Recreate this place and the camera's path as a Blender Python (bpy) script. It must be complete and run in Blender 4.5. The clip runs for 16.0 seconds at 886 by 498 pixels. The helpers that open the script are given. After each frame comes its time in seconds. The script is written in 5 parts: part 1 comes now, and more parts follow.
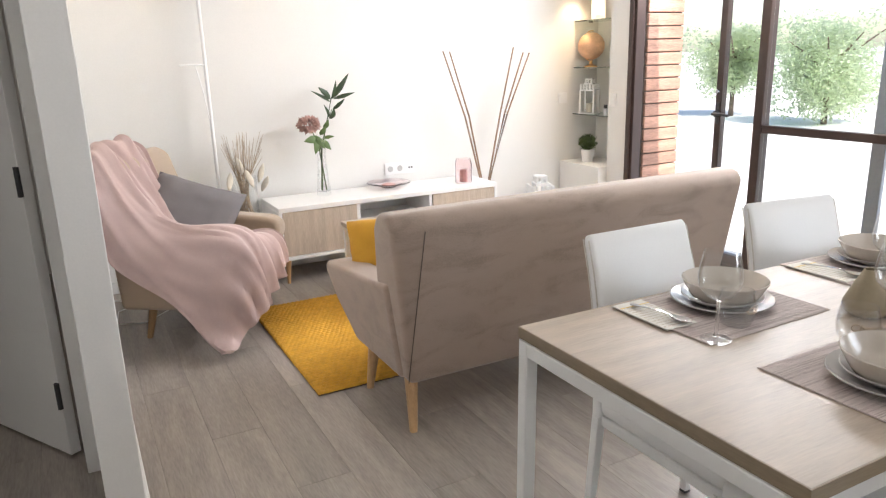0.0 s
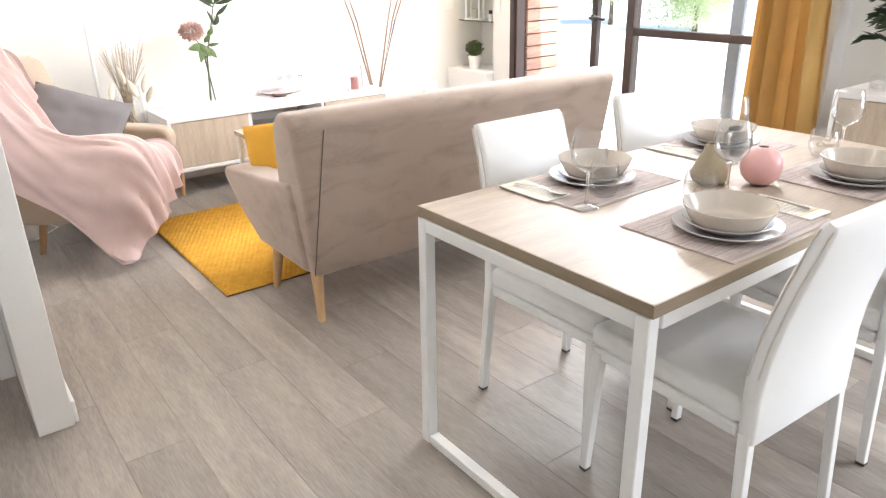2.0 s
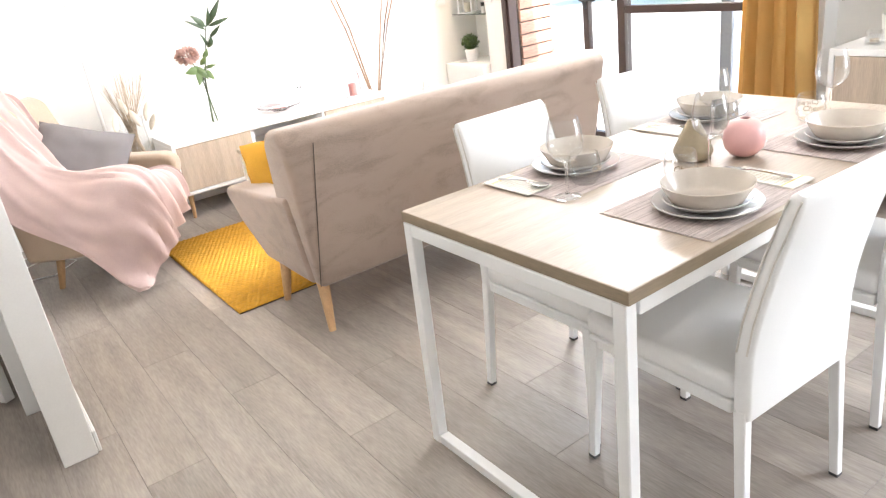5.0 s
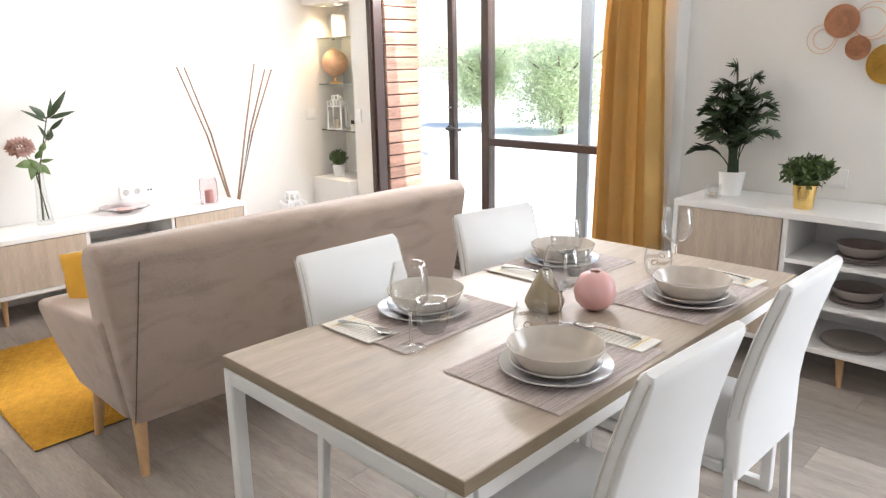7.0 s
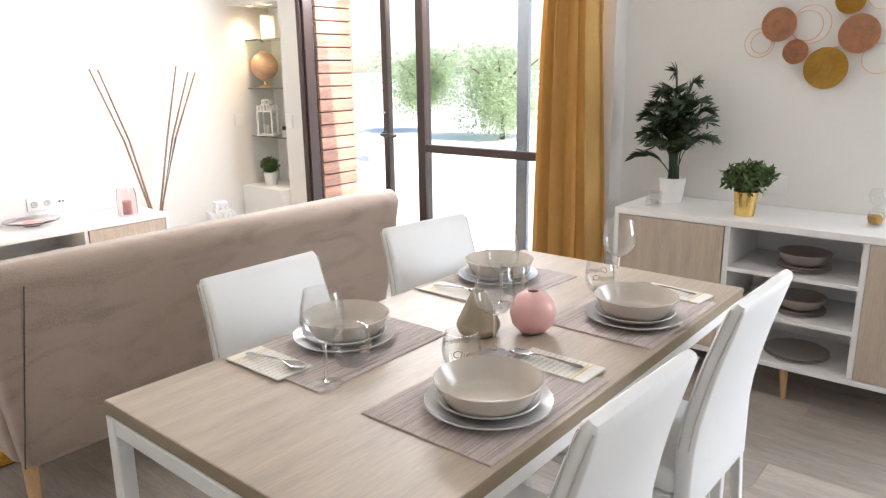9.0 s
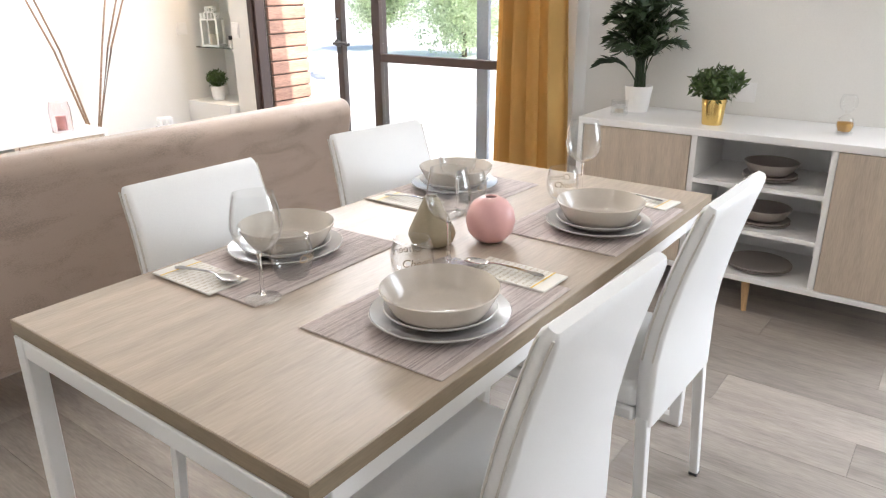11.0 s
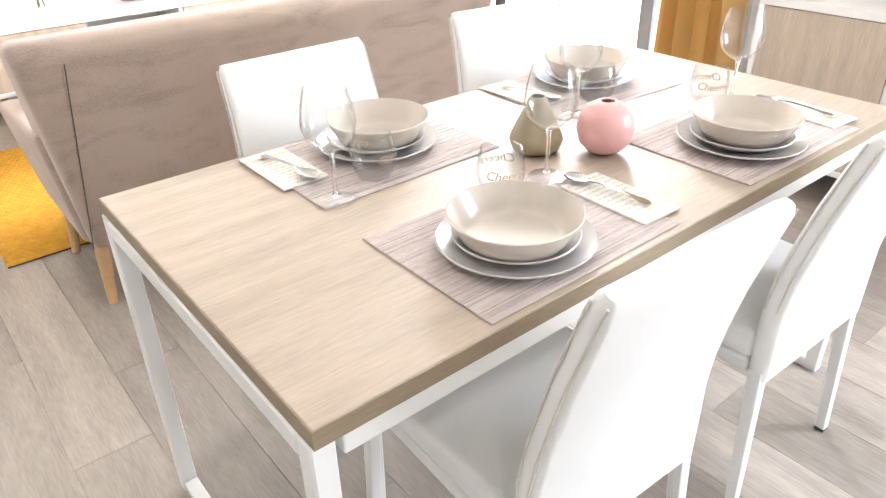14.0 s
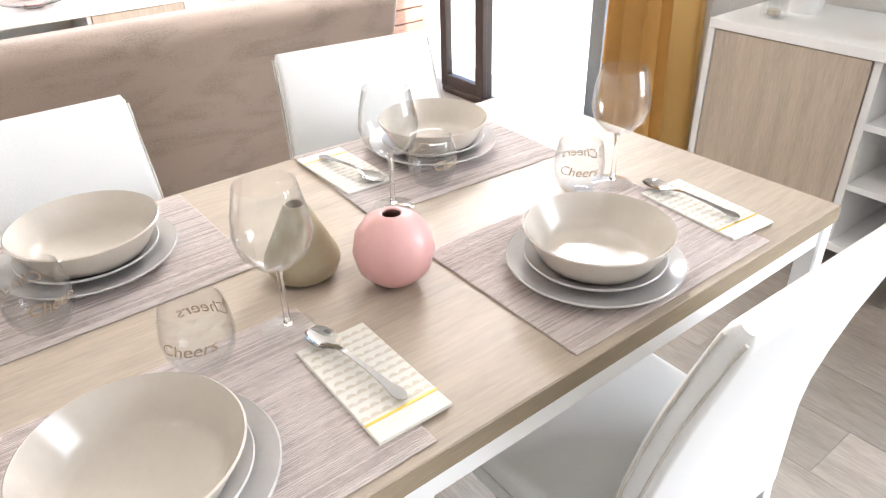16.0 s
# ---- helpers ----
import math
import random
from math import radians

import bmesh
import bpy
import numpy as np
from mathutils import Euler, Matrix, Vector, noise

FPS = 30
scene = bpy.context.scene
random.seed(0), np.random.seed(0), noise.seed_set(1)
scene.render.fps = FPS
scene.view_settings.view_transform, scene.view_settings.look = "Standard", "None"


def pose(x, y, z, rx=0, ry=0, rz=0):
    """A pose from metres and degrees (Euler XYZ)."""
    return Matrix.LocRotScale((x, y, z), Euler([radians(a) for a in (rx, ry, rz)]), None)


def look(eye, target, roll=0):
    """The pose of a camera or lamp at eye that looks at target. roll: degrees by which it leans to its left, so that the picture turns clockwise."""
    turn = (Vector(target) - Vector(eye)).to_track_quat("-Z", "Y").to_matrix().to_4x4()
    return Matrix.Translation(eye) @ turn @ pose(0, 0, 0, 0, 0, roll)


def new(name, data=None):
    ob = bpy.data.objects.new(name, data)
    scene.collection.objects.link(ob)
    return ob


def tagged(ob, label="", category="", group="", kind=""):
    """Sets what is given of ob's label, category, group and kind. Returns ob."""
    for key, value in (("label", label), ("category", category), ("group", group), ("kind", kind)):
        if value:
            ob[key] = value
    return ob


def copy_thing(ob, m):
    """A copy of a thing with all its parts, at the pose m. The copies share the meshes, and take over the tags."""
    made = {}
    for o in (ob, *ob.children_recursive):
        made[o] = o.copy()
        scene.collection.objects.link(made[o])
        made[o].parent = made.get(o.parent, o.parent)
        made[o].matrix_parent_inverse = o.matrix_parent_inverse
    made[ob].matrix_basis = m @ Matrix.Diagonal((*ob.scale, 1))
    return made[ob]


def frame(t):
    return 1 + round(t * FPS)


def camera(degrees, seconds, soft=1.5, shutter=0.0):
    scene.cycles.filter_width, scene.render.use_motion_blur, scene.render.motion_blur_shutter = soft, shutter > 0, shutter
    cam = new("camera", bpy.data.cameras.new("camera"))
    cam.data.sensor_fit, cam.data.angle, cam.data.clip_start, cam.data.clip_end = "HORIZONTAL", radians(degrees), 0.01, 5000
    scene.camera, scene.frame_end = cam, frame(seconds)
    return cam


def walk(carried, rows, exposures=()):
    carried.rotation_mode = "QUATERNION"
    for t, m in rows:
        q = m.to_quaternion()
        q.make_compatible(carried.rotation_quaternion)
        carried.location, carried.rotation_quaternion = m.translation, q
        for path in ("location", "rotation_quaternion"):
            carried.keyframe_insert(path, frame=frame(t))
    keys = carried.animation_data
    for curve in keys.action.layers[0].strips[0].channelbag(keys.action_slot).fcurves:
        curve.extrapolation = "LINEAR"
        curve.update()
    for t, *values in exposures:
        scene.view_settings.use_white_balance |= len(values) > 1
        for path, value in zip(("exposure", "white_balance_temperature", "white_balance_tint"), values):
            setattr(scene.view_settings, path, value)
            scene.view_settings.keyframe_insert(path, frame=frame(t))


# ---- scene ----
cam = camera(64.2, 16.0, soft=1.25)
PATH = [
    (0, (-0.885, -0.556, 1.376), (0.005, 1.157, 0.851), -1.7),
    (0.5, (-0.91, -0.603, 1.367), (0.05, 1.052, 0.784), -1.8),
    (1, (-0.937, -0.631, 1.35), (0.113, 0.953, 0.727), -1.7),
    (1.5, (-0.962, -0.662, 1.336), (0.13, 0.87, 0.66), -1.6),
    (2, (-1.004, -0.71, 1.348), (0.094, 0.783, 0.594), -1.4),
    (2.5, (-1.009, -0.744, 1.34), (0.063, 0.733, 0.522), -1.5),
    (3, (-1.009, -0.772, 1.352), (0.045, 0.687, 0.48), -1.7),
    (3.2, (-1.001, -0.777, 1.349), (0.043, 0.683, 0.466), -1.8),
    (5.3, (-0.888, -0.781, 1.373), (0.148, 0.763, 0.633), -8.2),
    (5.5, (-0.863, -0.76, 1.378), (0.227, 0.76, 0.668), -6.5),
    (6, (-0.839, -0.725, 1.385), (0.388, 0.732, 0.776), -4.1),
    (6.5, (-0.804, -0.697, 1.39), (0.516, 0.702, 0.842), -1.7),
    (7, (-0.733, -0.681, 1.396), (0.649, 0.674, 0.891), -1.1),
    (7.5, (-0.685, -0.675, 1.402), (0.736, 0.651, 0.928), -0.9),
    (8, (-0.658, -0.672, 1.402), (0.785, 0.636, 0.949), -0.9),
    (10.3, (-0.451, -0.486, 1.317), (1.078, 0.652, 0.709), -0.5),
    (10.5, (-0.449, -0.494, 1.307), (1.076, 0.637, 0.677), -0.5),
    (11, (-0.449, -0.537, 1.3), (1.051, 0.587, 0.602), -0.5),
    (11.5, (-0.462, -0.587, 1.286), (0.939, 0.609, 0.508), -0.5),
    (12, (-0.473, -0.614, 1.274), (0.805, 0.66, 0.412), -0.8),
    (12.5, (-0.474, -0.639, 1.278), (0.715, 0.671, 0.345), -1.0),
    (13, (-0.456, -0.653, 1.284), (0.669, 0.679, 0.305), -1.2),
    (13.5, (-0.373, -0.614, 1.298), (0.713, 0.729, 0.291), -1.5),
    (14, (-0.235, -0.533, 1.31), (0.837, 0.814, 0.292), -1.5),
    (14.5, (-0.105, -0.482, 1.309), (0.96, 0.866, 0.285), -1.6),
    (15, (0.071, -0.446, 1.307), (1.132, 0.901, 0.278), -1.8),
    (15.5, (0.23, -0.44, 1.307), (1.299, 0.899, 0.275), -1.3),
    (16, (0.386, -0.409, 1.302), (1.423, 0.949, 0.263), -1.6),
]
walk(cam, [(t, look(eye, target, roll)) for t, eye, target, roll in PATH], exposures=[(0.0, 0.84, 6520, 13), (1.0, 1.27, 6520, 13), (2.0, 1.55, 6520, 13), (3.0, 1.87, 6520, 13), (5.5, 1.73, 6520, 13), (6.5, 1.25, 6520, 13), (8.0, 1.01, 6520, 13), (11.0, 1.12, 6520, 13), (12.5, 1.72, 6520, 13), (13.5, 1.91, 6520, 13), (15.0, 1.66, 6520, 13), (16.0, 1.49, 6520, 13)])

# ---------------------------------------------------------------- light
world = bpy.data.worlds.new("sky")
scene.world = world
world.use_nodes = True
wn = world.node_tree.nodes
sky = wn.new("ShaderNodeTexSky")
sky.sky_type, sky.sun_disc = "NISHITA", False
sky.sun_elevation, sky.sun_rotation = radians(48), radians(176)
world.node_tree.links.new(sky.outputs[0], wn["Background"].inputs[0])
wn["Background"].inputs[1].default_value = 0.15

sun = new("sun", bpy.data.lights.new("sun", "SUN"))
sun.data.energy, sun.data.angle, sun.data.color = 5.0, radians(0.6), (1.0, 0.95, 0.88)
sun.matrix_world = look((-0.5, -6.6, 7.4), (0.0, 0.0, 0.0))


def area_light(name, eye, target, w, h, watts, colour):
    lamp = new(name, bpy.data.lights.new(name, "AREA"))
    lamp.data.shape, lamp.data.size, lamp.data.size_y = "RECTANGLE", w, h
    lamp.data.energy, lamp.data.color = watts, colour
    lamp.matrix_world = look(eye, target)
    return lamp


WINDOW_X = 2.84
# daylight in the opening of the glazed door, and in the kitchen window behind the walker
area_light("door_daylight", (2.84, 2.27, 2.04), (0.1, 2.6, 0.75), 2.1, 0.24, 44, (0.95, 0.98, 1.0))
area_light("window_daylight", (WINDOW_X, -1.62, 1.25), (0.4, -0.5, 0.2), 1.25, 1.45, 25, (0.84, 0.92, 1.0))
DOWN_W = 1.25
# the first two are unseen lamps added to brighten the bedroom and hall
DOWNLIGHTS = [(-1.8, 3.3), (-1.8, 0.4), (-0.3, -1.2), (1.4, -1.2), (-0.3, 0.55), (1.4, 0.55), (0.3, 2.75), (1.7, 2.75)]


# ---------------------------------------------------------------- materials
def nodes_of(name):
    m = bpy.data.materials.new(name)
    m.use_nodes = True
    n, l = m.node_tree.nodes, m.node_tree.links
    return m, n, l, n["Principled BSDF"]


def mat(name, colour, rough=0.5, metal=0.0, vary=0.08, scale=6.0, fine=60.0, bump=0.05, stretch=(1, 1, 1), sheen=0.0, rand=0.0, dark=None, coat=0.0, span=(0.3, 0.7), swirl=0.0, spec=0.5):
    """A surface with broad stains and fine grain; stretch draws the grain out along an axis; rand varies it piece by piece."""
    m, n, l, b = nodes_of(name)
    tc, mp = n.new("ShaderNodeTexCoord"), n.new("ShaderNodeMapping")
    mp.inputs["Scale"].default_value = stretch
    l.new(tc.outputs["Object"], mp.inputs[0])
    big, small = n.new("ShaderNodeTexNoise"), n.new("ShaderNodeTexNoise")
    big.inputs["Scale"].default_value, small.inputs["Scale"].default_value = scale, fine
    big.inputs["Detail"].default_value, small.inputs["Detail"].default_value = 5, 4
    big.inputs["Distortion"].default_value, b.inputs["Specular IOR Level"].default_value = swirl, spec
    add = n.new("ShaderNodeVectorMath")
    info = n.new("ShaderNodeObjectInfo")
    mul = n.new("ShaderNodeMath"); mul.operation = "MULTIPLY"; mul.inputs[1].default_value = 37.0 if rand else 0.0
    l.new(info.outputs["Random"], mul.inputs[0])
    l.new(mp.outputs[0], add.inputs[0]); l.new(mul.outputs[0], add.inputs[1])
    l.new(add.outputs[0], big.inputs["Vector"]); l.new(add.outputs[0], small.inputs["Vector"])
    mix = n.new("ShaderNodeMix"); mix.data_type = "FLOAT"; mix.inputs[0].default_value = 0.45
    l.new(big.outputs[0], mix.inputs[2]); l.new(small.outputs[0], mix.inputs[3])
    ramp = n.new("ShaderNodeValToRGB")
    lo = dark or tuple(c * (1 - 2.2 * vary) for c in colour)
    hi = tuple(min(1.0, c * (1 + 1.4 * vary)) for c in colour)
    ramp.color_ramp.elements[0].position, ramp.color_ramp.elements[1].position = span
    ramp.color_ramp.elements[0].color, ramp.color_ramp.elements[1].color = (*lo, 1), (*hi, 1)
    l.new(mix.outputs[0], ramp.inputs[0])
    out = ramp.outputs[0]
    if rand:
        hsv = n.new("ShaderNodeHueSaturation")
        rng = n.new("ShaderNodeMapRange")
        rng.inputs[3].default_value, rng.inputs[4].default_value = 1 - rand, 1 + rand
        l.new(info.outputs["Random"], rng.inputs[0]); l.new(rng.outputs[0], hsv.inputs["Value"]); l.new(out, hsv.inputs["Color"])
        out = hsv.outputs[0]
    l.new(out, b.inputs["Base Color"])
    rr = n.new("ShaderNodeMapRange")
    dr = 0.015 if rough < 0.36 else 0.05
    rr.inputs[3].default_value, rr.inputs[4].default_value = max(0.02, rough - dr), min(1.0, rough + dr)
    l.new(big.outputs[0], rr.inputs[0]); l.new(rr.outputs[0], b.inputs["Roughness"])
    b.inputs["Metallic"].default_value = metal
    b.inputs["Sheen Weight"].default_value = sheen
    b.inputs["Coat Weight"].default_value = coat
    if bump:
        bn = n.new("ShaderNodeBump")
        bn.inputs["Strength"].default_value, bn.inputs["Distance"].default_value = bump, 0.004
        l.new(small.outputs[0], bn.inputs["Height"]); l.new(bn.outputs[0], b.inputs["Normal"])
    return m


def glass(name, tint=(1, 1, 1), rough=0.0, ior=1.45):
    m, n, l, b = nodes_of(name)
    b.inputs["Base Color"].default_value = (*tint, 1)
    b.inputs["Roughness"].default_value, b.inputs["Transmission Weight"].default_value, b.inputs["IOR"].default_value = rough, 1.0, ior
    return m


def glow(name, colour, strength):
    m, n, l, b = nodes_of(name)
    b.inputs["Base Color"].default_value = (*colour, 1)
    b.inputs["Emission Color"].default_value, b.inputs["Emission Strength"].default_value = (*colour, 1), strength
    return m


M_WALL = mat("wall_paint", (0.79, 0.775, 0.745), 0.75, vary=0.02, scale=2, fine=160, bump=0.06)
M_WHITE = mat("white_paint", (0.82, 0.81, 0.79), 0.4, vary=0.015, scale=3, fine=120, bump=0.02)
M_CEIL = mat("ceiling_paint", (0.8, 0.8, 0.78), 0.85, vary=0.02, bump=0.04)
M_LACQ = mat("white_lacquer", (0.84, 0.83, 0.82), 0.34, vary=0.008, scale=2, fine=60, bump=0.0)
M_METAL = mat("white_powder_coat", (0.84, 0.84, 0.83), 0.38, vary=0.01, scale=5, fine=300, bump=0.03)
M_LEATHER = mat("white_leather", (0.83, 0.83, 0.82), 0.42, vary=0.015, scale=4, fine=260, bump=0.10)
M_STITCH = mat("grey_stitching", (0.66, 0.63, 0.58), 0.8, vary=0.1)
M_OAK = mat("bleached_oak", (0.45, 0.372, 0.298), 0.48, spec=0.35, vary=0.10, scale=3.0, fine=26, bump=0.10, stretch=(0.9, 9, 9))
M_OAKV = mat("pale_oak_upright", (0.52, 0.43, 0.345), 0.5, vary=0.12, scale=3.0, fine=26, bump=0.08, stretch=(9, 9, 0.8))
M_EDGE = mat("oak_edge_band", (0.29, 0.225, 0.15), 0.5, vary=0.12, scale=3, fine=30, bump=0.08, stretch=(1, 1, 9))
M_PLANK = mat("greige_plank", (0.34, 0.297, 0.262), 0.42, vary=0.16, scale=2.2, fine=22, bump=0.07, stretch=(8, 0.9, 8), rand=0.16)
M_JOINT = mat("plank_joint", (0.19, 0.16, 0.135), 0.8)
M_BEECH = mat("beech_leg", (0.55, 0.34, 0.17), 0.4, vary=0.12, scale=4, fine=40, bump=0.05, stretch=(8, 8, 1))
M_VELVET = mat("taupe_velvet", (0.325, 0.246, 0.198), 0.85, vary=0.09, scale=7.0, fine=320, bump=0.22, sheen=0.35, stretch=(0.55, 1, 1.6), span=(0.36, 0.50), swirl=1.3)
M_VELVETB = mat("beige_velvet", (0.42, 0.32, 0.235), 0.85, vary=0.08, scale=4.5, fine=320, bump=0.2, sheen=0.3)
M_SEAM = mat("dark_seam", (0.10, 0.075, 0.06), 0.9)
M_RUG = mat("mustard_wool", (0.62, 0.33, 0.035), 0.95, vary=0.12, scale=30, fine=200, bump=0.5)
M_MUST = mat("mustard_cotton", (0.60, 0.31, 0.025), 0.85, vary=0.08, scale=6, fine=260, bump=0.15)
M_CURT = mat("ochre_curtain", (0.70, 0.44, 0.15), 0.85, vary=0.05, scale=4, fine=320, bump=0.12)
M_PINK = mat("pink_fleece", (0.53, 0.395, 0.37), 0.95, vary=0.06, scale=7, fine=240, bump=0.35, sheen=0.3)
M_GREYC = mat("grey_cotton", (0.20, 0.185, 0.19), 0.9, vary=0.06, scale=6, fine=300, bump=0.2)
M_FRAME = mat("brown_aluminium", (0.055, 0.032, 0.026), 0.42, vary=0.1, scale=5, fine=90, bump=0.02)
M_HAZEGREY = mat("haze_grey_aluminium", (0.30, 0.33, 0.38), 0.4, metal=0.3, vary=0.05)
M_SIDING = mat("red_brown_siding", (0.44, 0.25, 0.18), 0.65, vary=0.22, scale=3, fine=24, bump=0.2, stretch=(1, 8, 8), rand=0.15)
M_PANE = glass("window_glass", (0.97, 0.99, 0.98), 0.0, 1.1)
M_GLASS, gn, gk, g_b = nodes_of("clear_glass")
gn.remove(g_b)
g_t, g_g, g_f, g_m = gn.new("ShaderNodeBsdfTransparent"), gn.new("ShaderNodeBsdfGlossy"), gn.new("ShaderNodeLayerWeight"), gn.new("ShaderNodeMixShader")
g_p, g_c = gn.new("ShaderNodeMath"), gn.new("ShaderNodeMapRange")
g_p.operation, g_p.inputs[1].default_value = "POWER", 2.6
g_t.inputs[0].default_value, g_g.inputs["Roughness"].default_value, g_f.inputs[0].default_value = (0.987, 0.991, 0.991, 1), 0.015, 0.5
g_c.inputs[3].default_value, g_c.inputs[4].default_value = 0.05, 0.62
gk.new(g_f.outputs["Facing"], g_p.inputs[0]); gk.new(g_p.outputs[0], g_c.inputs[0]); gk.new(g_c.outputs[0], g_m.inputs[0])
gk.new(g_t.outputs[0], g_m.inputs[1]); gk.new(g_g.outputs[0], g_m.inputs[2]); gk.new(g_m.outputs[0], gn["Material Output"].inputs[0])
M_CRYSTAL = glass("solid_crystal", (1, 1, 1), 0.0, 1.5)
M_GREIGE = mat("greige_stoneware", (0.58, 0.525, 0.46), 0.2, vary=0.02, scale=6, fine=120, bump=0.01, coat=0.3)
M_GREYPL = mat("grey_stoneware", (0.50, 0.48, 0.465), 0.2, vary=0.03, scale=6, fine=120, bump=0.015, coat=0.2)
M_MATPL = mat("woven_placemat", (0.65, 0.57, 0.54), 0.8, vary=0.10, scale=12, fine=55, bump=0.5, stretch=(1.2, 14, 1))
M_PAVE = mat("pale_paving", (0.78, 0.77, 0.74), 0.8, vary=0.08, scale=0.8, fine=30)
M_CHROME = mat("polished_steel", (0.45, 0.44, 0.43), 0.12, metal=1.0, vary=0.02, bump=0)
M_DARK = mat("dark_plastic_and_shade", (0.05, 0.05, 0.052), 0.5)


# ---------------------------------------------------------------- mesh helpers
def part(name, bm, material, parent=None, label="", smooth=False, m=None):
    """Links a bmesh as one mesh object, under a thing or a part."""
    me = bpy.data.meshes.new(name)
    bmesh.ops.recalc_face_normals(bm, faces=bm.faces)
    if smooth:
        for e in bm.edges:
            if len(e.link_faces) == 2 and e.calc_face_angle(0.0) > 0.75:
                e.smooth = False
    bm.to_mesh(me)
    bm.free()
    me.materials.append(material)
    if smooth:
        for p in me.polygons:
            p.use_smooth = True
    ob = new(name, me)
    ob.parent = parent
    if m is not None:
        ob.matrix_basis = m
    return tagged(ob, label)


def thing(name, label, category, m=None, group="", kind=""):
    ob = tagged(new(name), label, category, group, kind)
    ob.empty_display_size = 0.05
    ob.matrix_basis = m if m is not None else Matrix.Identity(4)
    return ob


def box(x0, y0, z0, x1, y1, z1, bevel=0.0, seg=2, bm=None):
    b = bmesh.new()
    bmesh.ops.create_cube(b, size=1, matrix=Matrix.Translation(((x0 + x1) / 2, (y0 + y1) / 2, (z0 + z1) / 2)) @ Matrix.Diagonal((x1 - x0, y1 - y0, z1 - z0, 1)))
    if bevel:
        bmesh.ops.bevel(b, geom=b.edges[:], offset=bevel, segments=seg, affect="EDGES", profile=0.5)
    return join(bm, b)


def join(bm, b):
    """Adds the bmesh b to bm, if one is given."""
    if bm is None:
        return b
    me = bpy.data.meshes.new("tmp")
    b.to_mesh(me)
    b.free()
    bm.from_mesh(me)
    bpy.data.meshes.remove(me)
    return bm


def extrude_profile(points, axis, a, b, bevel=0.0, seg=3, bm=None):
    """A closed outline, drawn in the other two axes, pushed from a to b along axis."""
    w = bmesh.new()
    put = {"x": lambda u, v, c: (c, u, v), "y": lambda u, v, c: (u, c, v), "z": lambda u, v, c: (u, v, c)}[axis]
    lo = [w.verts.new(put(u, v, a)) for u, v in points]
    hi = [w.verts.new(put(u, v, b)) for u, v in points]
    w.faces.new(lo)
    w.faces.new(hi[::-1])
    k = len(points)
    for i in range(k):
        w.faces.new((lo[i], hi[i], hi[(i + 1) % k], lo[(i + 1) % k]))
    bmesh.ops.recalc_face_normals(w, faces=w.faces)
    if bevel:
        bmesh.ops.bevel(w, geom=w.edges[:], offset=bevel, segments=seg, affect="EDGES", profile=0.5, clamp_overlap=True)
    return join(bm, w)


def lathe(profile, seg=40, bm=None, at=(0, 0, 0)):
    """A turned body from (radius, height) pairs."""
    w = bmesh.new()
    rings = []
    for r, z in profile:
        if r < 1e-6:
            rings.append([w.verts.new((at[0], at[1], at[2] + z))])
        else:
            rings.append([w.verts.new((at[0] + r * math.cos(2 * math.pi * i / seg), at[1] + r * math.sin(2 * math.pi * i / seg), at[2] + z)) for i in range(seg)])
    for p, q in zip(rings, rings[1:]):
        for i in range(seg):
            j = (i + 1) % seg
            if len(p) == 1 and len(q) == 1:
                continue
            if len(p) == 1:
                w.faces.new((p[0], q[j], q[i]))
            elif len(q) == 1:
                w.faces.new((p[i], p[j], q[0]))
            else:
                w.faces.new((p[i], p[j], q[j], q[i]))
    return join(bm, w)


def tube(points, radius, seg=8, bm=None, flat=1.0):
    """A round bar along points; radius is one number or one a point; flat squeezes it in height."""
    w = bmesh.new()
    pts = [Vector(p) for p in points]
    radii = radius if isinstance(radius, (list, tuple)) else [radius] * len(pts)
    rings = []
    for i, p in enumerate(pts):
        d = (pts[min(i + 1, len(pts) - 1)] - pts[max(i - 1, 0)]).normalized()
        ref = Vector((0, 0, 1)) if abs(d.z) < 0.95 else Vector((1, 0, 0))
        u = d.cross(ref).normalized()
        v = u.cross(d)
        rings.append([w.verts.new(p + radii[i] * (math.cos(2 * math.pi * k / seg) * u + flat * math.sin(2 * math.pi * k / seg) * v)) for k in range(seg)])
    for a, b in zip(rings, rings[1:]):
        for k in range(seg):
            w.faces.new((a[k], a[(k + 1) % seg], b[(k + 1) % seg], b[k]))
    w.faces.new(rings[0][::-1])
    w.faces.new(rings[-1])
    return join(bm, w)


def loft(rings, bm=None, caps=True):
    """A skin over rings of equally many points."""
    w = bmesh.new()
    vs = [[w.verts.new(p) for p in ring] for ring in rings]
    k = len(vs[0])
    for a, b in zip(vs, vs[1:]):
        for i in range(k):
            w.faces.new((a[i], a[(i + 1) % k], b[(i + 1) % k], b[i]))
    if caps:
        w.faces.new(vs[0][::-1])
        w.faces.new(vs[-1])
    return join(bm, w)


def round_rect(hx, hy, r, n=5):
    """Points round a rectangle with rounded corners, about the origin."""
    out = []
    for cx, cy, a0 in ((hx - r, hy - r, 0), (-hx + r, hy - r, 90), (-hx + r, -hy + r, 180), (hx - r, -hy + r, 270)):
        for i in range(n):
            a = radians(a0 + 90 * i / (n - 1))
            out.append((cx + r * math.cos(a), cy + r * math.sin(a)))
    return out


# ---------------------------------------------------------------- setting
WX, WS, WY, CEIL = 2.74, 2.87, 4.14, 2.42     # door wall, sideboard wall, far wall, ceiling
DY0, DY1 = 1.12, 3.42                          # the glazed opening


